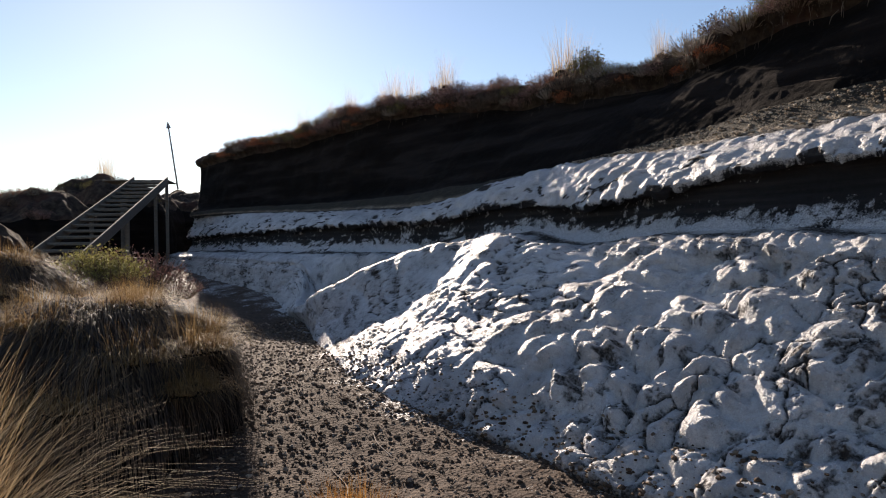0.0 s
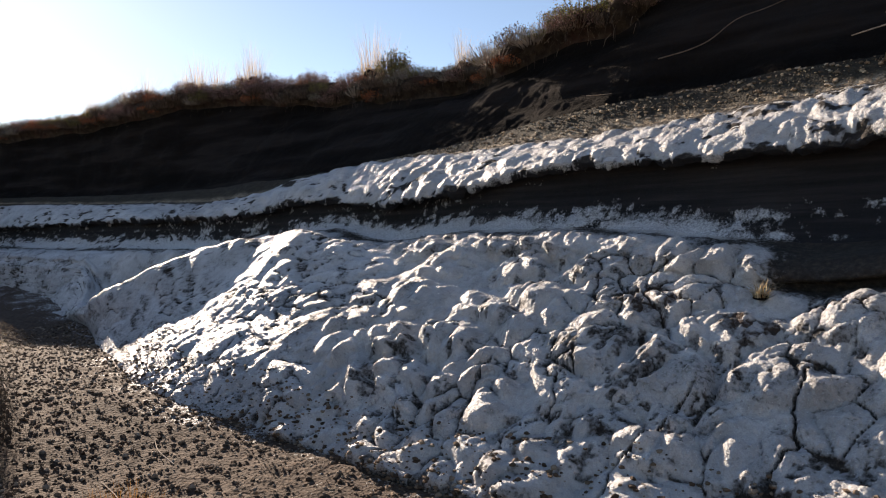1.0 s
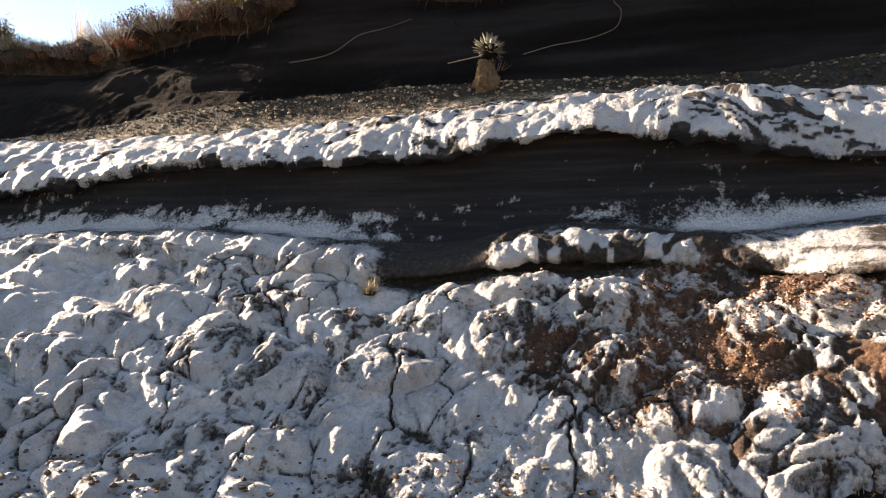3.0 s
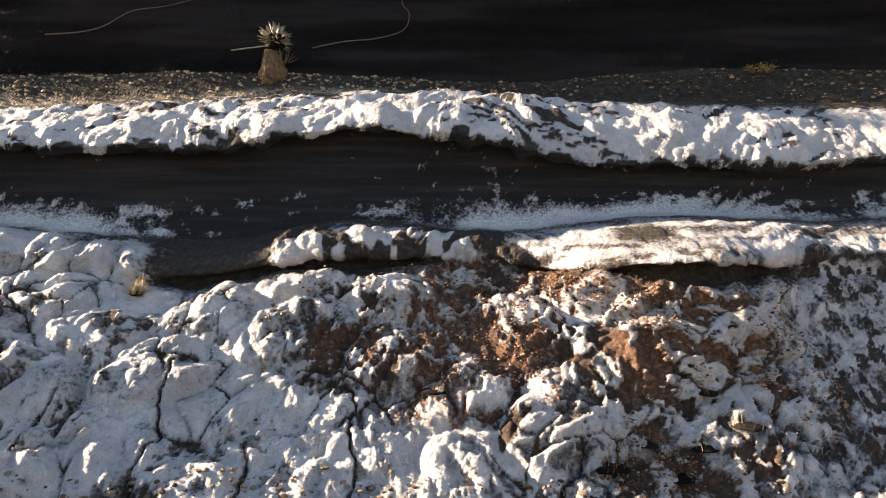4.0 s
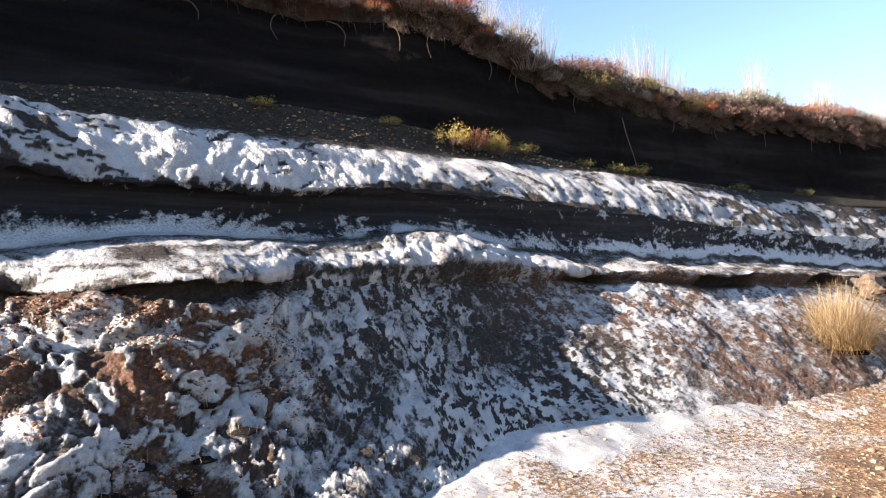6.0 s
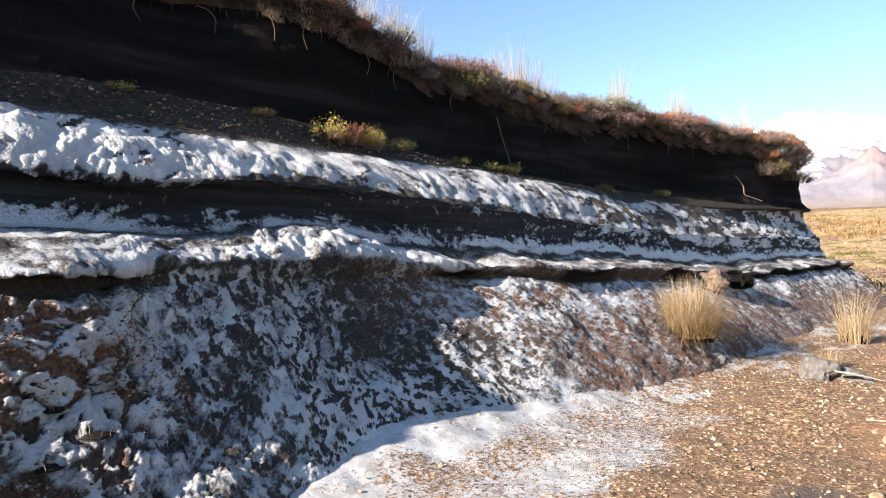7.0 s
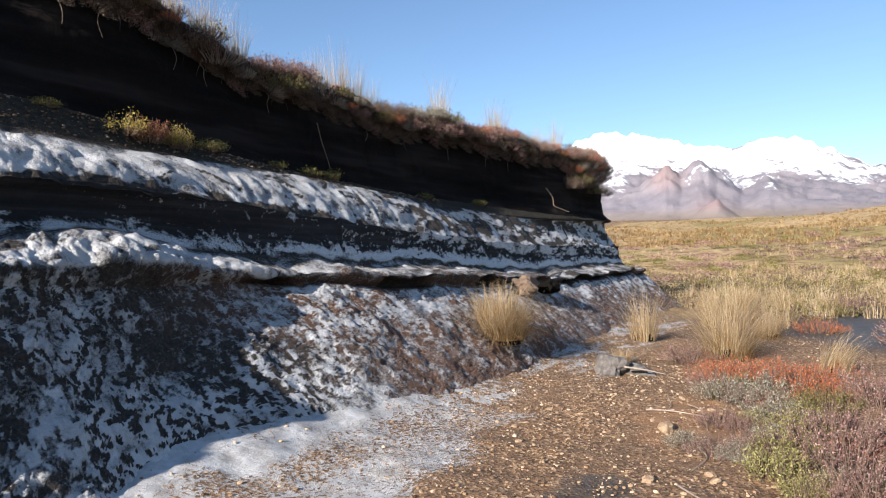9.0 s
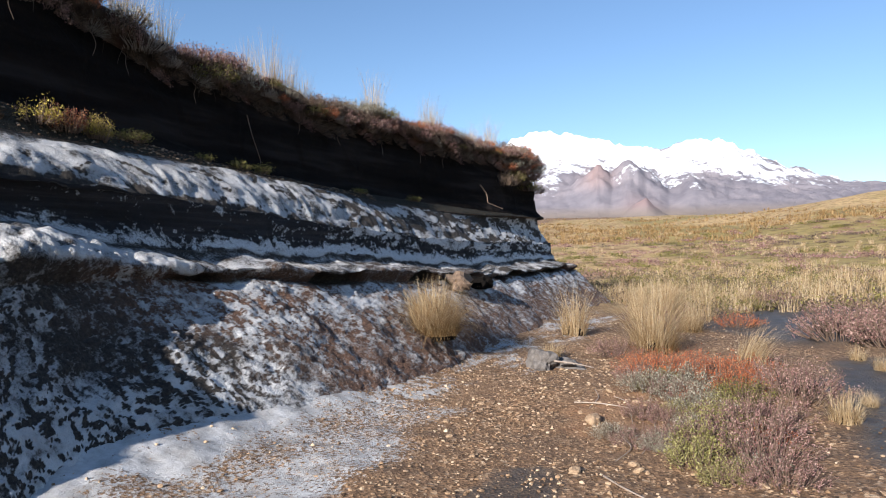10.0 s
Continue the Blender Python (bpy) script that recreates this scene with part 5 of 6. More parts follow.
spots = [-15.6, -15.2, -14.7, -13.9, -13.5, -17.2, -18.4, -9.9, -9.5, 7.4, 7.8, 8.1, 8.6, 10.4, 11.0, 11.5, 12.0, 14.2, 16.0, 16.4, 18.2, 19.0, -20.3, -7.7]
for k, x in enumerate(spots):
    p = bank_point(x, 20, 0.4)
    (again if k else place)(crest_grass, p[0], p[1], p[2], 37.0 * k, 0.75 + 0.5 * ((k * 37) % 10) / 10, 0.0)
p = bank_point(-9.2, 20, 0.3)
place(make_shrub(207, 0.34, 0.55, HEATH_OLIVE, "dark upright round shrub on top of the bank", 130, 0.026, 18, 0.45, name="round_shrub"), p[0], p[1], p[2], 0, 1.1, 0.05)
p = top_e(-30.5, 1.4)
again(crest_grass, -30.4, 1.7, p + 0.1, 0, 1.9, 0.05)
for k in range(26):
    a, q = RNG.uniform(0, 6.28), RNG.uniform(0.2, 0.85)
    x, y, tp = ((-24.0 + 2.4 * q * math.cos(a), -0.6 + 1.8 * q * math.sin(a), top_d) if k % 2 else (-31.0 + 3.3 * q * math.cos(a), 1.7 + 2.5 * q * math.sin(a), top_e))
    size = RNG.uniform(0.9, 1.5)
    strewn[int(RNG.integers(6))].append(pose(x, y, tp(x, y), 0, 0, RNG.uniform(0, 360)) @ Matrix.Diagonal((size, size, size, 1)))
for k in range(8):
    a, q = RNG.uniform(0, 6.28), RNG.uniform(0.2, 0.85)
    x, y = -13.5 + 1.6 * q * math.cos(a), -1.9 + 1.3 * q * math.sin(a)
    again(heath_kinds[int(RNG.integers(6))], x, y, top_c(x, y), RNG.uniform(0, 360), RNG.uniform(0.8, 1.3), 0.0)

for t, places in zip(heath_kinds, strewn):
    for ob in list(t.children):
        co = np.empty(len(ob.data.vertices) * 3, np.float32)
        ob.data.vertices.foreach_get("co", co)
        co = np.c_[co.reshape(-1, 3), np.ones(len(co) // 3)]
        face = np.array([p.vertices[:] for p in ob.data.polygons])
        if places:
            v, f = joined([((co @ np.array(m).T)[:, :3], face) for m in places])
            far_name = "far_heath_" + ("foliage" if "foliage" in ob.name else "twigs")
            tagged(new(far_name, mesh_from(far_name, v, f, ob.data.materials[0])), "low heath along the far ends of the bank top", "shrub", kind="stuff")


FRINGE = plant("dead_fringe", (0.03, 0.021, 0.016), (0.07, 0.052, 0.04), (0.20, 0.16, 0.125), glow=0.15)


def build_fringe():
    """Dead grass, rootlets and litter that hang from the turf's edge."""
    rng = np.random.default_rng(31)
    v, f = [], []
    for k in range(2400):
        x = rng.uniform(-25, 21.5)
        p = bank_point(x, 18, rng.uniform(0.1, 1.0)) if k % 4 else bank_point(x, 19, rng.uniform(0, 1))
        ln = rng.uniform(0.05, 0.26)
        d = np.array([rng.normal(0, 0.5), -rng.uniform(0.2, 1.0), rng.normal(-0.5, 0.5)])
        q = p + d * ln * 0.5
        e = q + np.array([d[0] * 0.4, d[1] * 0.2, -0.9]) * ln * 0.6
        w = np.array([rng.uniform(0.002, 0.005), 0, rng.uniform(-0.002, 0.002)])
        v += [p - w, p + w, q + w, q - w, q - w, q + w, e + w * 0.3, e - w * 0.3]
        i = 8 * k
        f += [(i, i + 1, i + 2, i + 3), (i + 4, i + 5, i + 6, i + 7)]
    ob = new("turf_fringe", mesh_from("turf_fringe", v, f, FRINGE))
    tagged(ob, "dead grass and rootlets hanging from the turf edge", "grass", kind="stuff")


build_fringe()

# ---- on the gravel shelf and the face ----


def build_rosette():
    p = bank_point(-1.08, 14, 0.72)
    t = thing("alpine_plant", "leafy rosette plant on a crumbling pedestal of brown soil", "plant")
    rng = np.random.default_rng(41)
    v, f = lump(rng, (1, 1, 1), 0.22, 4, 1.0)
    k = np.clip((v[:, 2] + 1) / 2, 0, 1)
    wide = (0.10 * (1 - k) ** 2.4 + 0.058 + 0.03 * k) * (0.75 + 0.5 * fbm(v[:, 0] * 3 + 9, v[:, 2] * 6 + v[:, 1] * 3, 3, 5))
    v = np.stack([v[:, 0] * wide * 1.15, v[:, 1] * wide, k * 0.36 - 0.08], 1)
    part("pedestal", mesh_from("pedestal", v, f, SOIL_LIT), SOIL_LIT, t, "crumbly brown soil pedestal")
    core, cf = lump(rng, (0.10, 0.10, 0.09), 0.3, 2, 1.0)
    heart = part("leaf_rosette", mesh_from("leaf_rosette", core + np.array([0.03, 0, 0.36]), cf, PEAT), PEAT, t, "dark heart of dead leaves")
    w, ln = 0.012, 0.125
    lv = [(-w * 0.5, 0, 0), (w * 0.5, 0, 0), (w, ln * 0.7, 0.007), (w * 0.5, ln, 0.003), (-w * 0.5, ln, 0.003), (-w, ln * 0.7, 0.007), (0, ln * 0.4, -0.004), (0, ln * 0.85, -0.003)]
    lf = [(0, 1, 2, 5), (5, 2, 3, 4), (1, 0, 6, 2), (0, 5, 7, 6), (6, 7, 3, 2), (5, 4, 3, 7)]
    leaf_mesh = mesh_from("leaf", lv, lf, HEATH_GREY)
    for m in range(84):
        a, e = rng.uniform(0, 360), math.degrees(math.asin(rng.uniform(-0.45, 1.0)))
        s = rng.uniform(0.75, 1.15)
        leaf = part("leaf", leaf_mesh, HEATH_GREY, heart)
        leaf.matrix_basis = pose(0.03, 0, 0.36) @ Matrix.Rotation(radians(a), 4, "Z") @ Matrix.Rotation(radians(e), 4, "X") @ Matrix.Translation((0, 0.05, 0)) @ Matrix.Diagonal((s, s, s, 1))
    (wv, wf), _ = twiggy(rng, 26, 0.17, 0.16, 0.02, 8)
    part("dead_growth", mesh_from("dead_growth", wv + np.array([0.08, 0, 0.16]), wf, TWIG), TWIG, t)
    t.matrix_basis = pose(p[0], p[1], p[2])
    make_stick([(p[0] - 0.02, p[1] - 0.05, p[2] + 0.31), (p[0] - 0.22, p[1] - 0.10, p[2] + 0.27), (p[0] - 0.36, p[1] - 0.1, p[2] + 0.25)], 0.007, 0.005, DRIFTWOOD, "dead_root", "bleached dead root sticking out beside the plant", "bare roots")


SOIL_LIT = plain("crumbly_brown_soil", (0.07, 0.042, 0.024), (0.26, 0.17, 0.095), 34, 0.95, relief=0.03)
build_rosette()
p = bank_point(6.32, 14, 0.45)
place(make_shrub(301, 0.30, 0.36, BUSH_RED, "crimson shrub on the gravel shelf", 110, 0.020, 20, 0.5), p[0], p[1] - 0.06, p[2], 0, 0.85)
p = bank_point(6.72, 14, 0.45)
place(make_shrub(302, 0.30, 0.44, BUSH_YELLOW, "bright yellow-green shrub on the gravel shelf", 100, 0.020, 20, 0.5), p[0], p[1] - 0.02, p[2], 0, 0.72)
p = bank_point(6.05, 14, 0.5)
place(make_shrub(303, 0.30, 0.30, BUSH_YELLOW, "low yellow shrub on the gravel shelf", 70, 0.022, 14), p[0], p[1], p[2])
moss = make_shrub(304, 0.22, 0.12, HEATH_OLIVE, "low mossy olive plant at the foot of the peat face", 60, 0.018, 14, group="shelf plants")
for k, (x, fr) in enumerate(((5.2, 0.95), (8.6, 0.95), (9.3, 0.9), (9.8, 0.95), (3.6, 0.95), (12.6, 0.9), (14.4, 0.95), (7.4, 0.98))):
    p = bank_point(x, 14, fr)
    (again if k else place)(moss, p[0], p[1], p[2], 50 * k, 0.8 + 0.15 * (k % 4))
p = bank_point(-1.6, 2, 0.95)
place(make_tussock(305, 110, 0.05, 0.16, 1.5, STRAW, "small yellowish grass tuft frozen into the slope", 0.9, dead=False, width=0.006), -1.6, p[1] - 0.03, p[2])

stalks = make_tussock(306, 16, 0.09, 0.15, 1.1, STRAW_DARK, "few dry stalks sticking out of the frozen soil", 0.5, dead=False, width=0.005, group="dry stalks")
for k, (x, mark, fr) in enumerate(((1.75, 1, 0.75), (2.05, 1, 0.7), (2.3, 1, 0.8), (1.5, 1, 0.6), (2.15, 2, 0.15), (0.5, 2, 0.1), (1.9, 1, 0.55))):
    p = bank_point(x, mark, fr)
    (again if k else place)(stalks, p[0], p[1] - 0.02, p[2], 60 * k, 0.8 + 0.1 * (k % 4))

# bare roots on the peat face
wallp = lambda x, fr, out=0.06: (lambda q: (q[0], q[1] - out, q[2]))(bank_point(x, 15 + int(fr), fr - int(fr)))
make_stick([wallp(-0.75, 1.2), wallp(-0.45, 1.38), wallp(-0.15, 1.42), wallp(0.18, 1.6), wallp(0.20, 1.9), wallp(0.10, 2.1), wallp(0.14, 2.6)], 0.006, 0.004, ROOT, "bare_root", "thin pale root running down the peat face", "bare roots")
make_stick([wallp(-3.45, 1.36), wallp(-3.15, 1.42), wallp(-2.9, 1.48), wallp(-2.65, 1.68), wallp(-2.35, 1.82), wallp(-2.05, 2.1)], 0.007, 0.003, ROOT, "bare_root", "thin pale root running across the peat face", "bare roots")
make_stick([wallp(-4.3, 0.9), wallp(-4.1, 0.7), wallp(-3.9, 0.55)], 0.006, 0.004, ROOT, "bare_root", "short pale root on the peat face", "bare roots")
make_stick([wallp(17.6, 1.7, 0.12), wallp(17.72, 1.35, 0.22), wallp(17.6, 1.05, 0.2), wallp(17.85, 0.8, 0.25), wallp(18.0, 0.4, 0.25)], 0.018, 0.008, ROOT, "bare_root", "crooked pale root hanging below the turf", "bare roots")
make_stick([wallp(9.9, 2.3), wallp(9.95, 1.7), wallp(10.1, 1.1), wallp(10.0, 0.6)], 0.009, 0.005, ROOT, "bare_root", "thin pale root hanging down the peat face", "bare roots")
for k, x in enumerate((1.9, 3.1, 4.3, 4.9, 5.6, 6.2, 7.0, 7.7, 8.9, 11.2, 12.6, 13.9, 15.1, 16.3)):
    s = 0.12 * math.sin(k * 2.3)
    make_stick([wallp(x, 2.98, 0.02), wallp(x + s, 2.75, 0.12), wallp(x + 1.6 * s, 2.5, 0.10), wallp(x + s, 2.2, 0.05)], 0.007, 0.003, ROOT, "bare_root", "wiry bare root hanging from the turf edge", "bare roots", 5)
q = bank_point(15.2, 6, 0.7)
make_stick([(14.4, q[1] - 0.25, q[2] - 0.02), (14.9, q[1] - 0.2, q[2] + 0.03), (15.8, q[1] - 0.1, q[2] + 0.06)], 0.03, 0.02, DRIFTWOOD, "bleached_stick", "bleached white stick lying on the ice ledge", "sticks")

# ---- tussocks, shrubs and stones of the right side ----


def flat(x, y):
    """Places on the gravel flat, laid out from the path's end."""
    return 0.85 + FLAT * (x - 0.85), -0.08 + FLAT * (y + 0.08)


def on_flat(t, x, y, turn=0.0, size=1.0):
    return place(t, *flat(x, y), None, turn, size * FLAT)


def more_on_flat(t, x, y, turn=0.0, size=1.0):
    return again(t, *flat(x, y), None, turn, size * FLAT)


fat = place(make_tussock(401, 2600, 0.34, 1.05, 1.25, STRAW, "dense rounded straw-coloured tussock at the foot of the bank", 1.0, width=0.0075), 10.0, 3.74, 0.14, 0, 0.9)
open_t = on_flat(make_tussock(402, 380, 0.18, 1.0, 1.0, STRAW, "tall open straw-coloured tussock on the gravel", 0.6, dead=False, width=0.0065), 11.7, 2.05)
tall = on_flat(make_tussock(403, 800, 0.26, 1.12, 1.25, STRAW, "tall spreading straw-coloured tussock among the heath", 0.7, width=0.0065), 10.4, 0.72)
more_on_flat(tall, 15.2, 0.9, 120, 0.95)
more_on_flat(tall, 13.0, 0.35, 60, 0.62)
more_on_flat(open_t, 16.6, 1.6, 40, 0.9)
more_on_flat(open_t, 14.3, 1.35, 200, 0.75)
more_on_flat(open_t, 17.8, 0.2, 250, 0.8)
on_flat(make_tussock(404, 330, 0.14, 0.62, 0.6, STRAW, "wind-bent pale tussock beside the mud", 0.7, (-0.25, -0.35), dead=False, width=0.005), 9.3, -0.42)
small = on_flat(make_tussock(405, 420, 0.10, 0.30, 1.25, STRAW, "small pale grass tuft behind the stone", 0.9, dead=False, width=0.004), 9.35, 1.86)
more_on_flat(small, 6.75, -0.98, 30, 1.05)
for k, (x, y, s) in enumerate(((9.3, -1.7, 0.8), (9.7, -1.95, 0.9), (9.1, -2.1, 0.8), (10.1, -1.6, 0.8), (7.4, -1.25, 0.6), (10.4, -2.2, 0.9))):
    more_on_flat(small, x, y, 70 * k, s)

red_sh = make_shrub(411, 0.42, 0.30, HEATH_RED, "rust-red low heath shrub on the gravel", 90, 0.0135, 24)
grey_sh = make_shrub(412, 0.36, 0.26, HEATH_GREY, "silvery grey cushion shrub on the gravel", 90, 0.0135, 24)
pink_sh = make_shrub(413, 0.46, 0.34, HEATH_PINK, "mauve-brown twiggy heath shrub on the gravel", 90, 0.0135, 24)
yel_sh = make_shrub(414, 0.26, 0.20, HEATH_YELLOW, "yellow-green low cushion shrub on the gravel", 90, 0.0135, 24)
oli_sh = make_shrub(415, 0.34, 0.24, HEATH_OLIVE, "olive-green low heath shrub on the gravel", 90, 0.0135, 24)
for t, spots in ((red_sh, ((8.1, 0.55, 1.0), (8.5, 0.15, 1.0), (8.0, -0.10, 1.0), (8.9, 0.6, 0.9), (7.6, -0.25, 0.85), (8.4, -0.35, 0.9), (13.8, -0.4, 1.1), (6.0, -0.42, 0.5))),
                 (grey_sh, ((7.35, 0.50, 0.9), (7.55, 0.22, 1.0), (7.0, 0.18, 0.9), (6.7, 0.02, 0.8), (6.2, 0.05, 0.6))),
                 (pink_sh, ((5.55, -0.36, 0.85), (6.0, -0.30, 0.9), (6.45, -0.42, 0.85), (7.4, -0.75, 1.0), (7.9, -0.72, 1.0), (9.9, 1.15, 0.9), (5.15, -0.45, 0.6), (12.0, -1.75, 1.7), (12.6, -2.3, 1.8), (11.4, -2.3, 1.6), (13.4, -1.9, 1.7), (15.6, -3.4, 1.6), (18.6, -1.2, 1.5))),
                 (yel_sh, ((6.35, -0.08, 1.0), (5.7, 0.0, 1.0), (5.35, 0.02, 0.9), (6.9, -0.1, 0.8), (5.1, -0.12, 0.6))),
                 (oli_sh, ((7.15, -0.28, 0.9), (7.75, 0.4, 0.7), (17.4, -0.8, 1.3), (16.2, 0.2, 1.0)))):
    for k, (x, y, s) in enumerate(spots):
        (more_on_flat if k else on_flat)(t, x, y, 67 * k, s)

for k in range(64):                                         # a mixed carpet of small cushions between the larger ones
    s = RNG.uniform(0, 1)
    x, y = 8.7 - 3.5 * s + RNG.normal(0, 0.22), 0.42 - 0.62 * s + RNG.normal(0, 0.24)
    more_on_flat((red_sh, pink_sh, grey_sh, oli_sh, yel_sh)[(0, 1, 2, 3, 4, 1, 0, 2)[k % 8] if s < 0.6 else (1, 2, 4, 3, 4, 1, 1, 2)[k % 8]], x, y, 41 * k, RNG.uniform(0.28, 0.62))


def make_rock(name, size, seed, material, label, x, y, rough=0.3, turn=0.0, group=""):
    v, f = lump(np.random.default_rng(seed), size, rough, 3, 0.6)
    ob = new(name, mesh_from(name, v, f, material, False))
    tagged(ob, label, "stone", group)
    x, y = flat(x, y)
    ob.matrix_basis = pose(x, y, ground_at(x, y) + size[2] * 0.5, 0, 0, turn) @ Matrix.Diagonal((FLAT, FLAT, FLAT, 1))
    return ob


make_rock("boulder", (0.20, 0.15, 0.15), 51, STONE, "angular grey volcanic stone on the gravel", 8.62, 1.80, 0.35, 30)
make_rock("boulder", (0.22, 0.13, 0.08), 52, STONE, "flat dark volcanic stone beside the grey stone", 8.75, 1.52, 0.35, 70)
make_rock("stone", (0.085, 0.06, 0.05), 53, PUMICE, "rounded orange-brown pumice stone", 6.25, 0.80, 0.2)
make_stick([(9.97, 1.96, ground_at(9.97, 1.96) + 0.14), (10.03, 1.70, ground_at(10.03, 1.70) + 0.11), (10.17, 1.46, ground_at(10.17, 1.46) + 0.03)], 0.014, 0.006, DRIFTWOOD, "stick", "crooked bleached stick leaning on the stones", "sticks")
for pts, r in ((((6.75, 1.05), (6.72, 0.85), (6.66, 0.55)), 0.009), (((4.95, 0.52), (4.75, 0.40), (4.62, 0.24)), 0.008), (((7.2, 0.95), (6.9, 0.86), (6.6, 0.9)), 0.006), (((6.3, 0.35), (5.9, 0.3), (5.5, 0.36)), 0.006), (((5.9, 0.55), (5.6, 0.42), (5.3, 0.5)), 0.006), (((7.0, 0.75), (6.8, 0.6), (6.2, 0.5)), 0.005)):
    make_stick([(*flat(a, b), ground_at(*flat(a, b)) + r + 0.012 * (i == 1)) for i, (a, b) in enumerate(pts)], r, r * 0.6, DRIFTWOOD, "stick", "bleached dry stick lying on the gravel", "sticks")
for pts in (((-4.2, 1.55), (-4.45, 1.7), (-4.9, 1.72)), ((-3.0, 0.62), (-3.2, 0.75), (-3.35, 0.9)), ((-3.5, 0.95), (-3.3, 1.0), (-3.0, 0.95)), ((-4.8, 2.2), (-5.1, 2.2), (-5.4, 2.3))):
    make_stick([(a, b, ground_at(a, b) + 0.012 + 0.02 * (i == 1)) for i, (a, b) in enumerate(pts)], 0.006, 0.003, DRIFTWOOD, "stick", "dry pale grass stalk lying on the dark gravel", "sticks")
make_rock("peat_clod", (0.30, 0.20, 0.17), 61, TWIG, "fallen reddish-brown clod of peat under the ledge", 12.6, 4.05, 0.35, 0, "peat clods").location = Vector(bank_point(12.7, 2, 0.75)) + Vector((0, -0.05, 0.06))
make_rock("peat_clod", (0.22, 0.18, 0.13), 62, PEAT, "fallen dark clod of peat under the ledge", 13.3, 3.95, 0.35, 50, "peat clods").location = Vector(bank_point(13.5, 2, 0.7)) + Vector((0, -0.05, 0.05))

# ---- loose stones and the distant heath ----


def scattered(name, places, sizes, material, label, category, seed, detail=1):
    """Many small stones of a few shapes in one mesh."""
    rng = np.random.default_rng(seed)
    shapes = [lump(rng, (1, 0.8, 0.6), 0.3, detail, 0.8) for _ in range(8)]
    verts, faces, at = [], [], 0
    for k, (p, s) in enumerate(zip(places, sizes)):
        v, f = shapes[k % 8]
        a = rng.uniform(0, 6.28)
        c, d = math.cos(a), math.sin(a)
        verts.append(np.stack([v[:, 0] * c - v[:, 1] * d, v[:, 0] * d + v[:, 1] * c, v[:, 2]], 1) * s + p)
        faces.append(f + at)
        at += len(v)
    ob = new(name, mesh_from(name, np.concatenate(verts), np.concatenate(faces), material, False))
    return tagged(ob, label, category, kind="stuff")


def pebble_mat(name, *stops):
    n = Nodes(name)
    color = n.ramp(n.island(), *[(i / (len(stops) - 1), c) for i, c in enumerate(stops)])
    return n.done(color, 0.92, n.bump(n.noise(n.coords(), 200, 3), 0.004, 0.7), 0.25)


PEBBLES = pebble_mat("pumice_pebbles", (0.06, 0.036, 0.022), (0.16, 0.098, 0.057), (0.26, 0.165, 0.096), (0.36, 0.245, 0.15), (0.55, 0.43, 0.30))
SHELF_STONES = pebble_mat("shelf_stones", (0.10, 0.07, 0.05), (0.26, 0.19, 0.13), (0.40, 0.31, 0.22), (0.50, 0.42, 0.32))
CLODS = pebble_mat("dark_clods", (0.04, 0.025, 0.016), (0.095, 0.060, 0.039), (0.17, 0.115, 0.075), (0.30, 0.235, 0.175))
rng = np.random.default_rng(71)
k = 27000
px, py = rng.uniform(2.6, 17.0, k), rng.uniform(-1.5, 4.7, k)
keep = (rng.uniform(0, 1, k) < np.clip(1.5 - (px - 2.6) / 9, 0.32, 1)) & ~((py > 2.3) & (py < 4.2) & (px < 7.3) & (rng.uniform(0, 1, k) < 0.88)) & ~((py < -0.7) & (rng.uniform(0, 1, k) < 0.7))
px, py = px[keep], py[keep]
pz = ground_z(px, py)
scattered("gravel", np.stack([px, py, pz + 0.004], 1), 0.005 + 0.017 * rng.uniform(0, 1, len(px)) ** 3, PEBBLES, "scattered pumice gravel", "gravel", 72)
k = 27000
px = rng.uniform(-13.0, 3.2, k)
py = rng.uniform(-0.35, 1, k) * (toe_y(px) + 0.15)
pz = ground_z(px, py)
scattered("soil_crumbs", np.stack([px, py, pz + 0.006], 1), 0.007 + 0.024 * rng.uniform(0, 1, k) ** 3, CLODS, "dark crumbly soil and gravel", "gravel", 73)
k = 3600
px, fr = rng.uniform(-9, 13, k), rng.uniform(0, 1, k) ** 0.7
pts = np.array([bank_point(a, 14, b) for a, b in zip(px, fr)])
size = 0.006 + 0.022 * rng.uniform(0, 1, k) ** 2.5
# pale stones on the lit part; dark ones paint the shaded part
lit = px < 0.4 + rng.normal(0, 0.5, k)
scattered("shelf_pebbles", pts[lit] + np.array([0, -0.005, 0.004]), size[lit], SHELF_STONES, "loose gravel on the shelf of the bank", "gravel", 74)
scattered("shelf_crumbs", pts[~lit] + np.array([0, -0.005, 0.004]), size[~lit], CLODS, "loose gravel on the shelf of the bank, darkened where it lies in shade", "gravel", 75)
k = 3000
px, fr = rng.uniform(-8, 2.6, k), 0.55 * rng.uniform(0, 1, k) ** 2.2
pts = np.array([bank_point(a, 1, b) for a, b in zip(px, fr)])
scattered("toe_crumbs", pts + np.array([0, -0.004, 0.004]), 0.007 + 0.022 * rng.uniform(0, 1, k) ** 2.5, CLODS, "dark soil crumbs on the foot of the frosty slope", "gravel", 76)

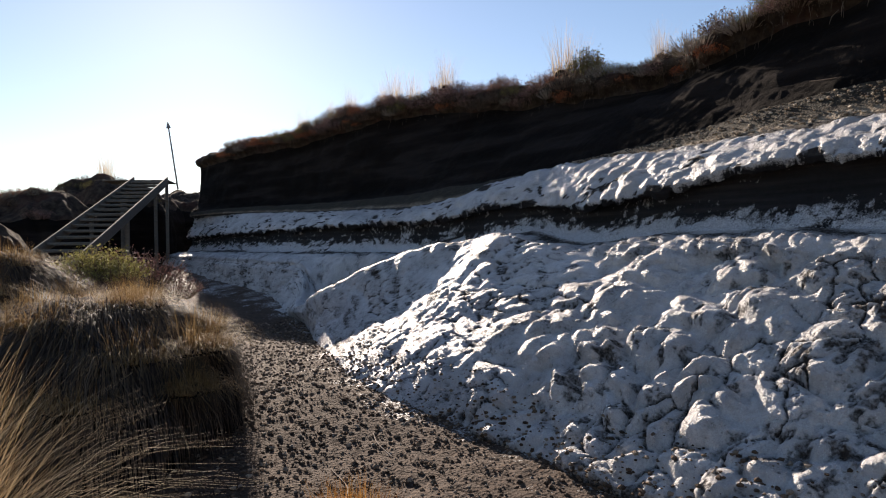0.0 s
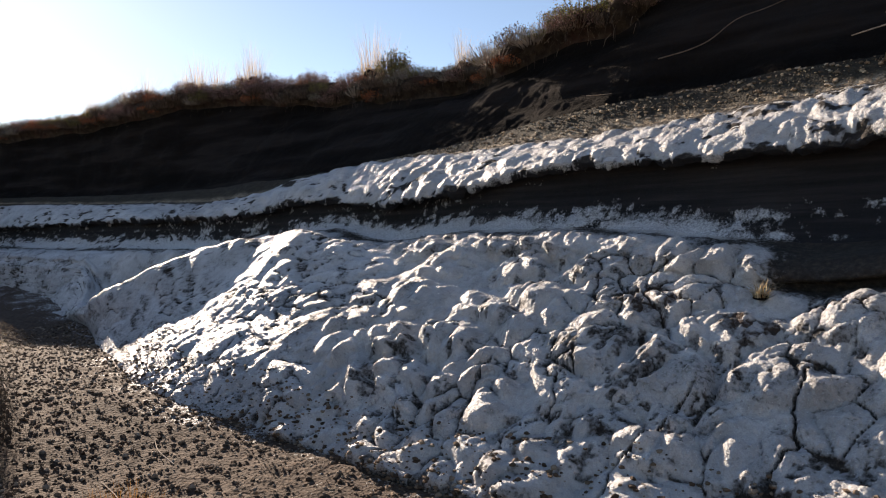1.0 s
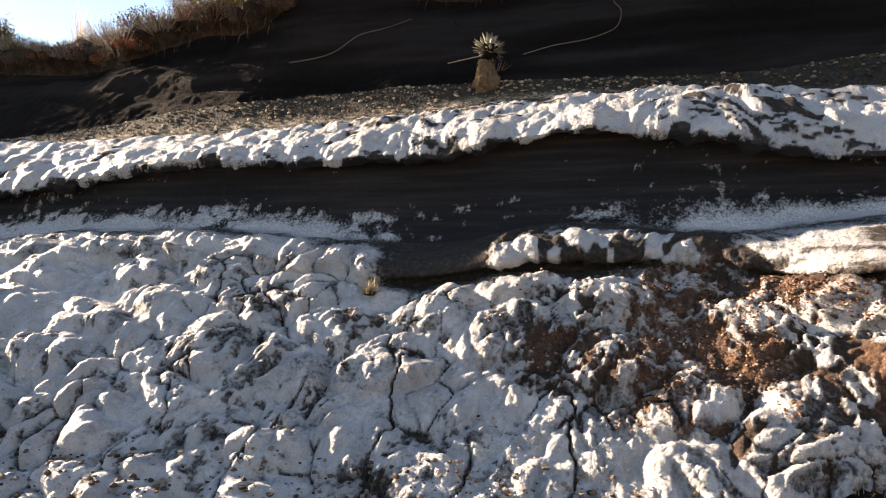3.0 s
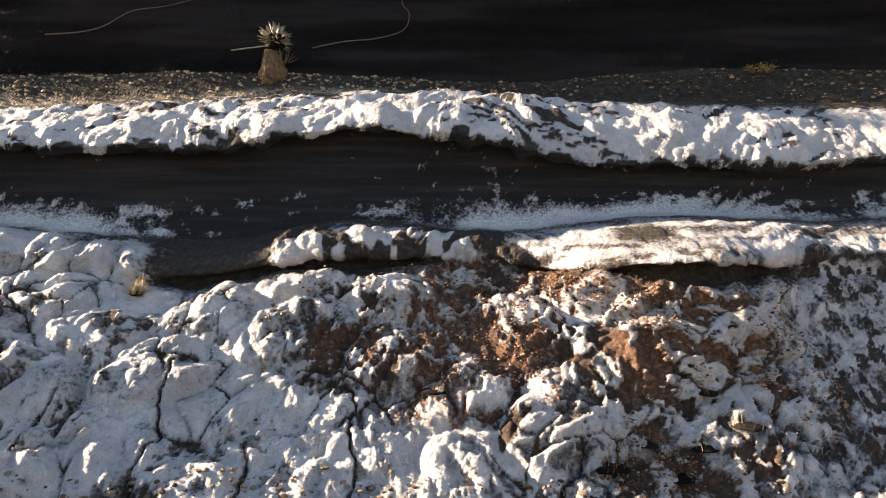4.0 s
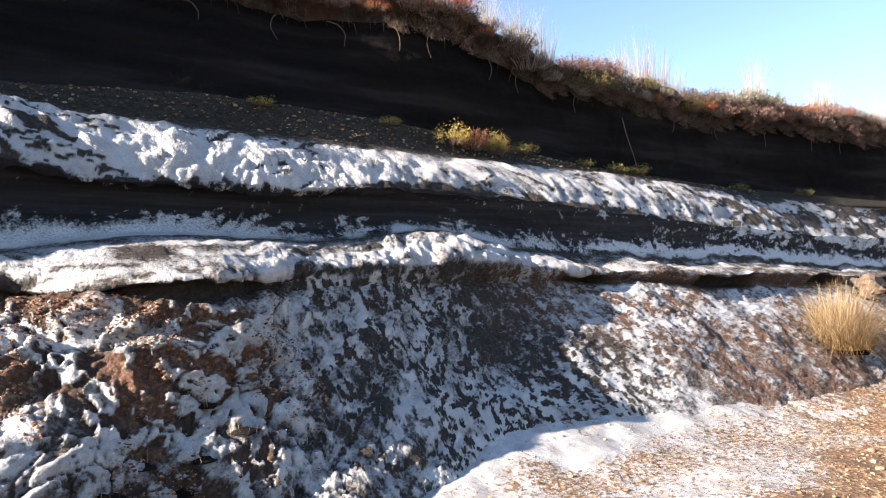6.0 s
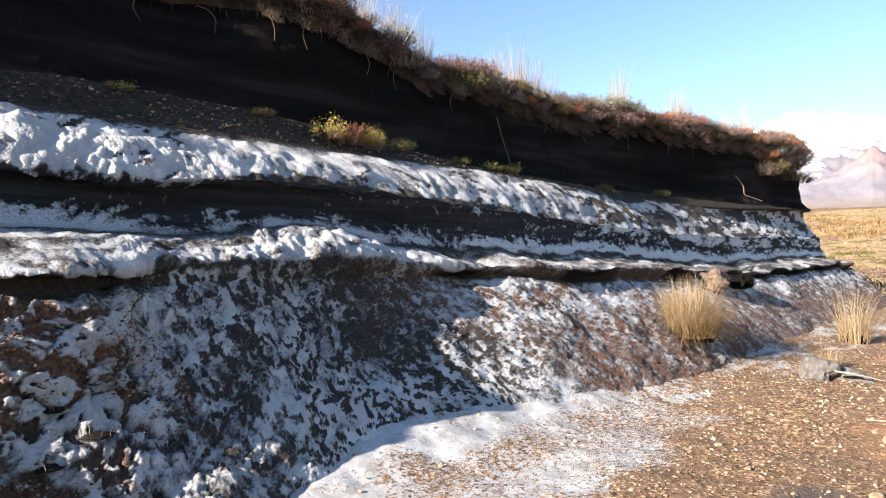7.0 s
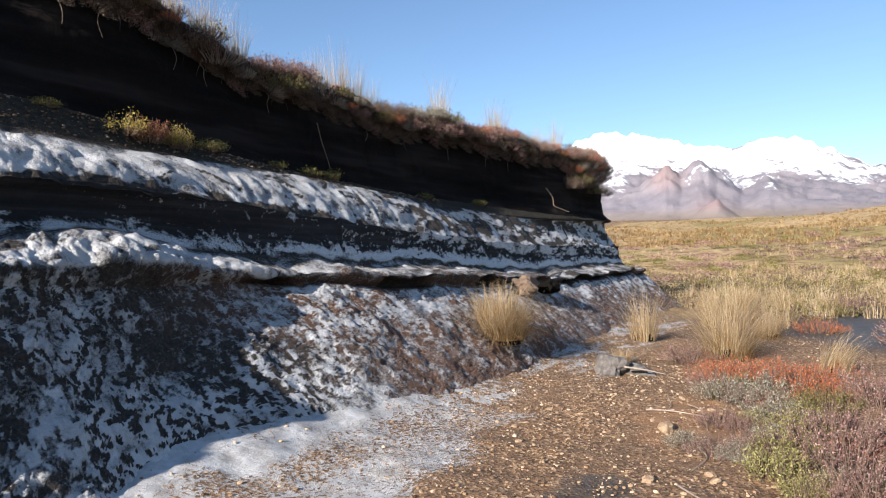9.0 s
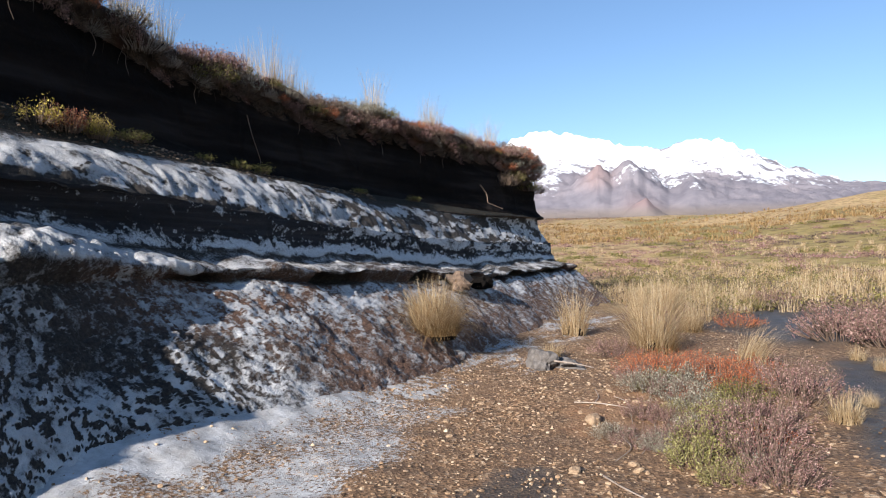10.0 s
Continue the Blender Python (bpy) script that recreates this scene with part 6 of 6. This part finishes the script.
RED_CRUMBS = pebble_mat("red_soil_crumbs", (0.05, 0.022, 0.014), (0.17, 0.075, 0.045), (0.32, 0.17, 0.10), (0.46, 0.33, 0.23))
k = 9000
px = np.clip(rng.normal(1.5, 0.85, k), -0.6, 3.0)
row = rng.uniform(MARKS[1] + 25, MARKS[4], k).astype(int)
col = np.clip(np.searchsorted(BANK_X, px), 0, len(BANK_X) - 1)
keep = fbm(px * 2.2, row * 0.03, 4, 77) > 0.47
row2, col2 = np.minimum(row + 1, len(BANK) - 1), np.minimum(col + 1, len(BANK_X) - 1)
pts = BANK[row, col] + (BANK[row2, col] - BANK[row, col]) * rng.uniform(-0.5, 1.5, (k, 1)) + (BANK[row, col2] - BANK[row, col]) * rng.uniform(-1.0, 1.0, (k, 1))
pts = pts[keep]
scattered("red_crumbs", pts + np.array([0, -0.004, 0.002]), 0.004 + 0.011 * rng.uniform(0, 1, len(pts)) ** 2, RED_CRUMBS, "reddish soil crumbs frozen into the slope", "soil", 78)

stone = make_rock("stone", (0.042, 0.036, 0.027), 81, PUMICE, "brown pumice stone on the gravel", 5.0, 0.7, 0.25, 0, "gravel stones")
for k in range(44):
    x, y = RNG.uniform(3.0, 11.0), RNG.uniform(-0.7, 2.4)
    s = RNG.uniform(0.35, 0.9)
    c = stone.copy()
    scene.collection.objects.link(c)
    c.matrix_basis = pose(x, y, ground_at(x, y) + 0.012 * s, RNG.uniform(-20, 20), RNG.uniform(-20, 20), RNG.uniform(0, 360)) @ Matrix.Diagonal((s, s, s, 1))


def build_plain():
    rng = np.random.default_rng(91)
    v, f, at = [], [], 0
    for k in range(3000):
        r = 17 * (150 / 17) ** rng.uniform(0, 1) ** 1.15
        a = math.radians(rng.uniform(72, 118))
        x, y = r * math.sin(a), r * math.cos(a)
        if x < 21.5 and y > 1.2:
            continue
        if fbm(np.array([x * 0.12]), np.array([y * 0.12]), 3, 92)[0] < (0.53 if k % 6 else 0.40):
            continue
        if math.hypot((x - 15.5) / 4.2, (y + 1.5) / 1.7) < 1.05 or (x < 12 and y < 0):
            continue
        z = ground_at(x, y)
        h = rng.uniform(0.25, 0.85) ** 1.2
        bv, bf = blades(rng, 40, 0.24, h, 0.9, 0.012 + r * 0.0003, 0.6, 2)
        v.append(bv + np.array([x, y, z - 0.03]))
        f.append(bf + at)
        at += len(bv)
    ob = new("plain_grass", mesh_from("plain_grass", np.concatenate(v), np.concatenate(f), STRAW))
    tagged(ob, "dry straw-coloured tussock grassland of the plain", "grass", kind="stuff")
    rng = np.random.default_rng(96)
    v, f, at = [], [], 0
    for k in range(3600):
        r = 110 * (420 / 110) ** rng.uniform(0, 1)
        a = math.radians(rng.uniform(76, 116))
        x, y = r * math.sin(a), r * math.cos(a)
        if fbm(np.array([x * 0.03]), np.array([y * 0.03]), 3, 97)[0] < 0.44:
            continue
        bv, bf = blades(rng, 9, 0.5, rng.uniform(0.6, 1.1), 0.9, 0.10 + r * 0.0006, 0.6, 1)
        v.append(bv + np.array([x, y, ground_at(x, y) - 0.05]))
        f.append(bf + at)
        at += len(bv)
    ob = new("hill_tussocks", mesh_from("hill_tussocks", np.concatenate(v), np.concatenate(f), STRAW_DARK))
    tagged(ob, "brown tussocks dotted over the distant hillside", "grass", kind="stuff")
    for name, material, seed, label in (("plain_heath", HEATH_OLIVE, 93, "olive low heath scattered over the plain"), ("plain_heather", HEATH_PINK, 94, "mauve-brown low heath scattered over the plain"), ("plain_brown_heath", HEATH_BROWN, 95, "dark brown low heath scattered over the plain")):
        rng = np.random.default_rng(seed)
        v = []
        for k in range(900):
            r = 17 * (130 / 17) ** rng.uniform(0, 1)
            a = math.radians(rng.uniform(72, 118))
            x, y = r * math.sin(a), r * math.cos(a)
            if (x < 21.5 and y > 1.2) or math.hypot((x - 15.5) / 4.2, (y + 1.5) / 1.7) < 1.1 or (x < 12 and y < 0):
                continue
            if fbm(np.array([x * 0.1]), np.array([y * 0.1]), 3, seed)[0] < 0.48:
                continue
            z = ground_at(x, y)
            m = 150
            s = rng.uniform(0.5, 1.2)
            q = rng.normal(0, 1, (m, 3)) * np.array([0.5, 0.5, 0.16]) * s
            q[:, 2] = np.abs(q[:, 2])
            c = q + np.array([x, y, z])
            d = rng.normal(0, 1, (m, 3)) * (0.013 + r * 0.0003)
            w = rng.normal(0, 1, (m, 3)) * (0.010 + r * 0.00025)
            v.append(np.stack([c - d, c + w, c + d, c - w], 1).reshape(-1, 3))
        v = np.concatenate(v)
        ob = new(name, mesh_from(name, v, np.arange(len(v)).reshape(-1, 4), material))
        tagged(ob, label, "shrub", kind="stuff")


build_plain()
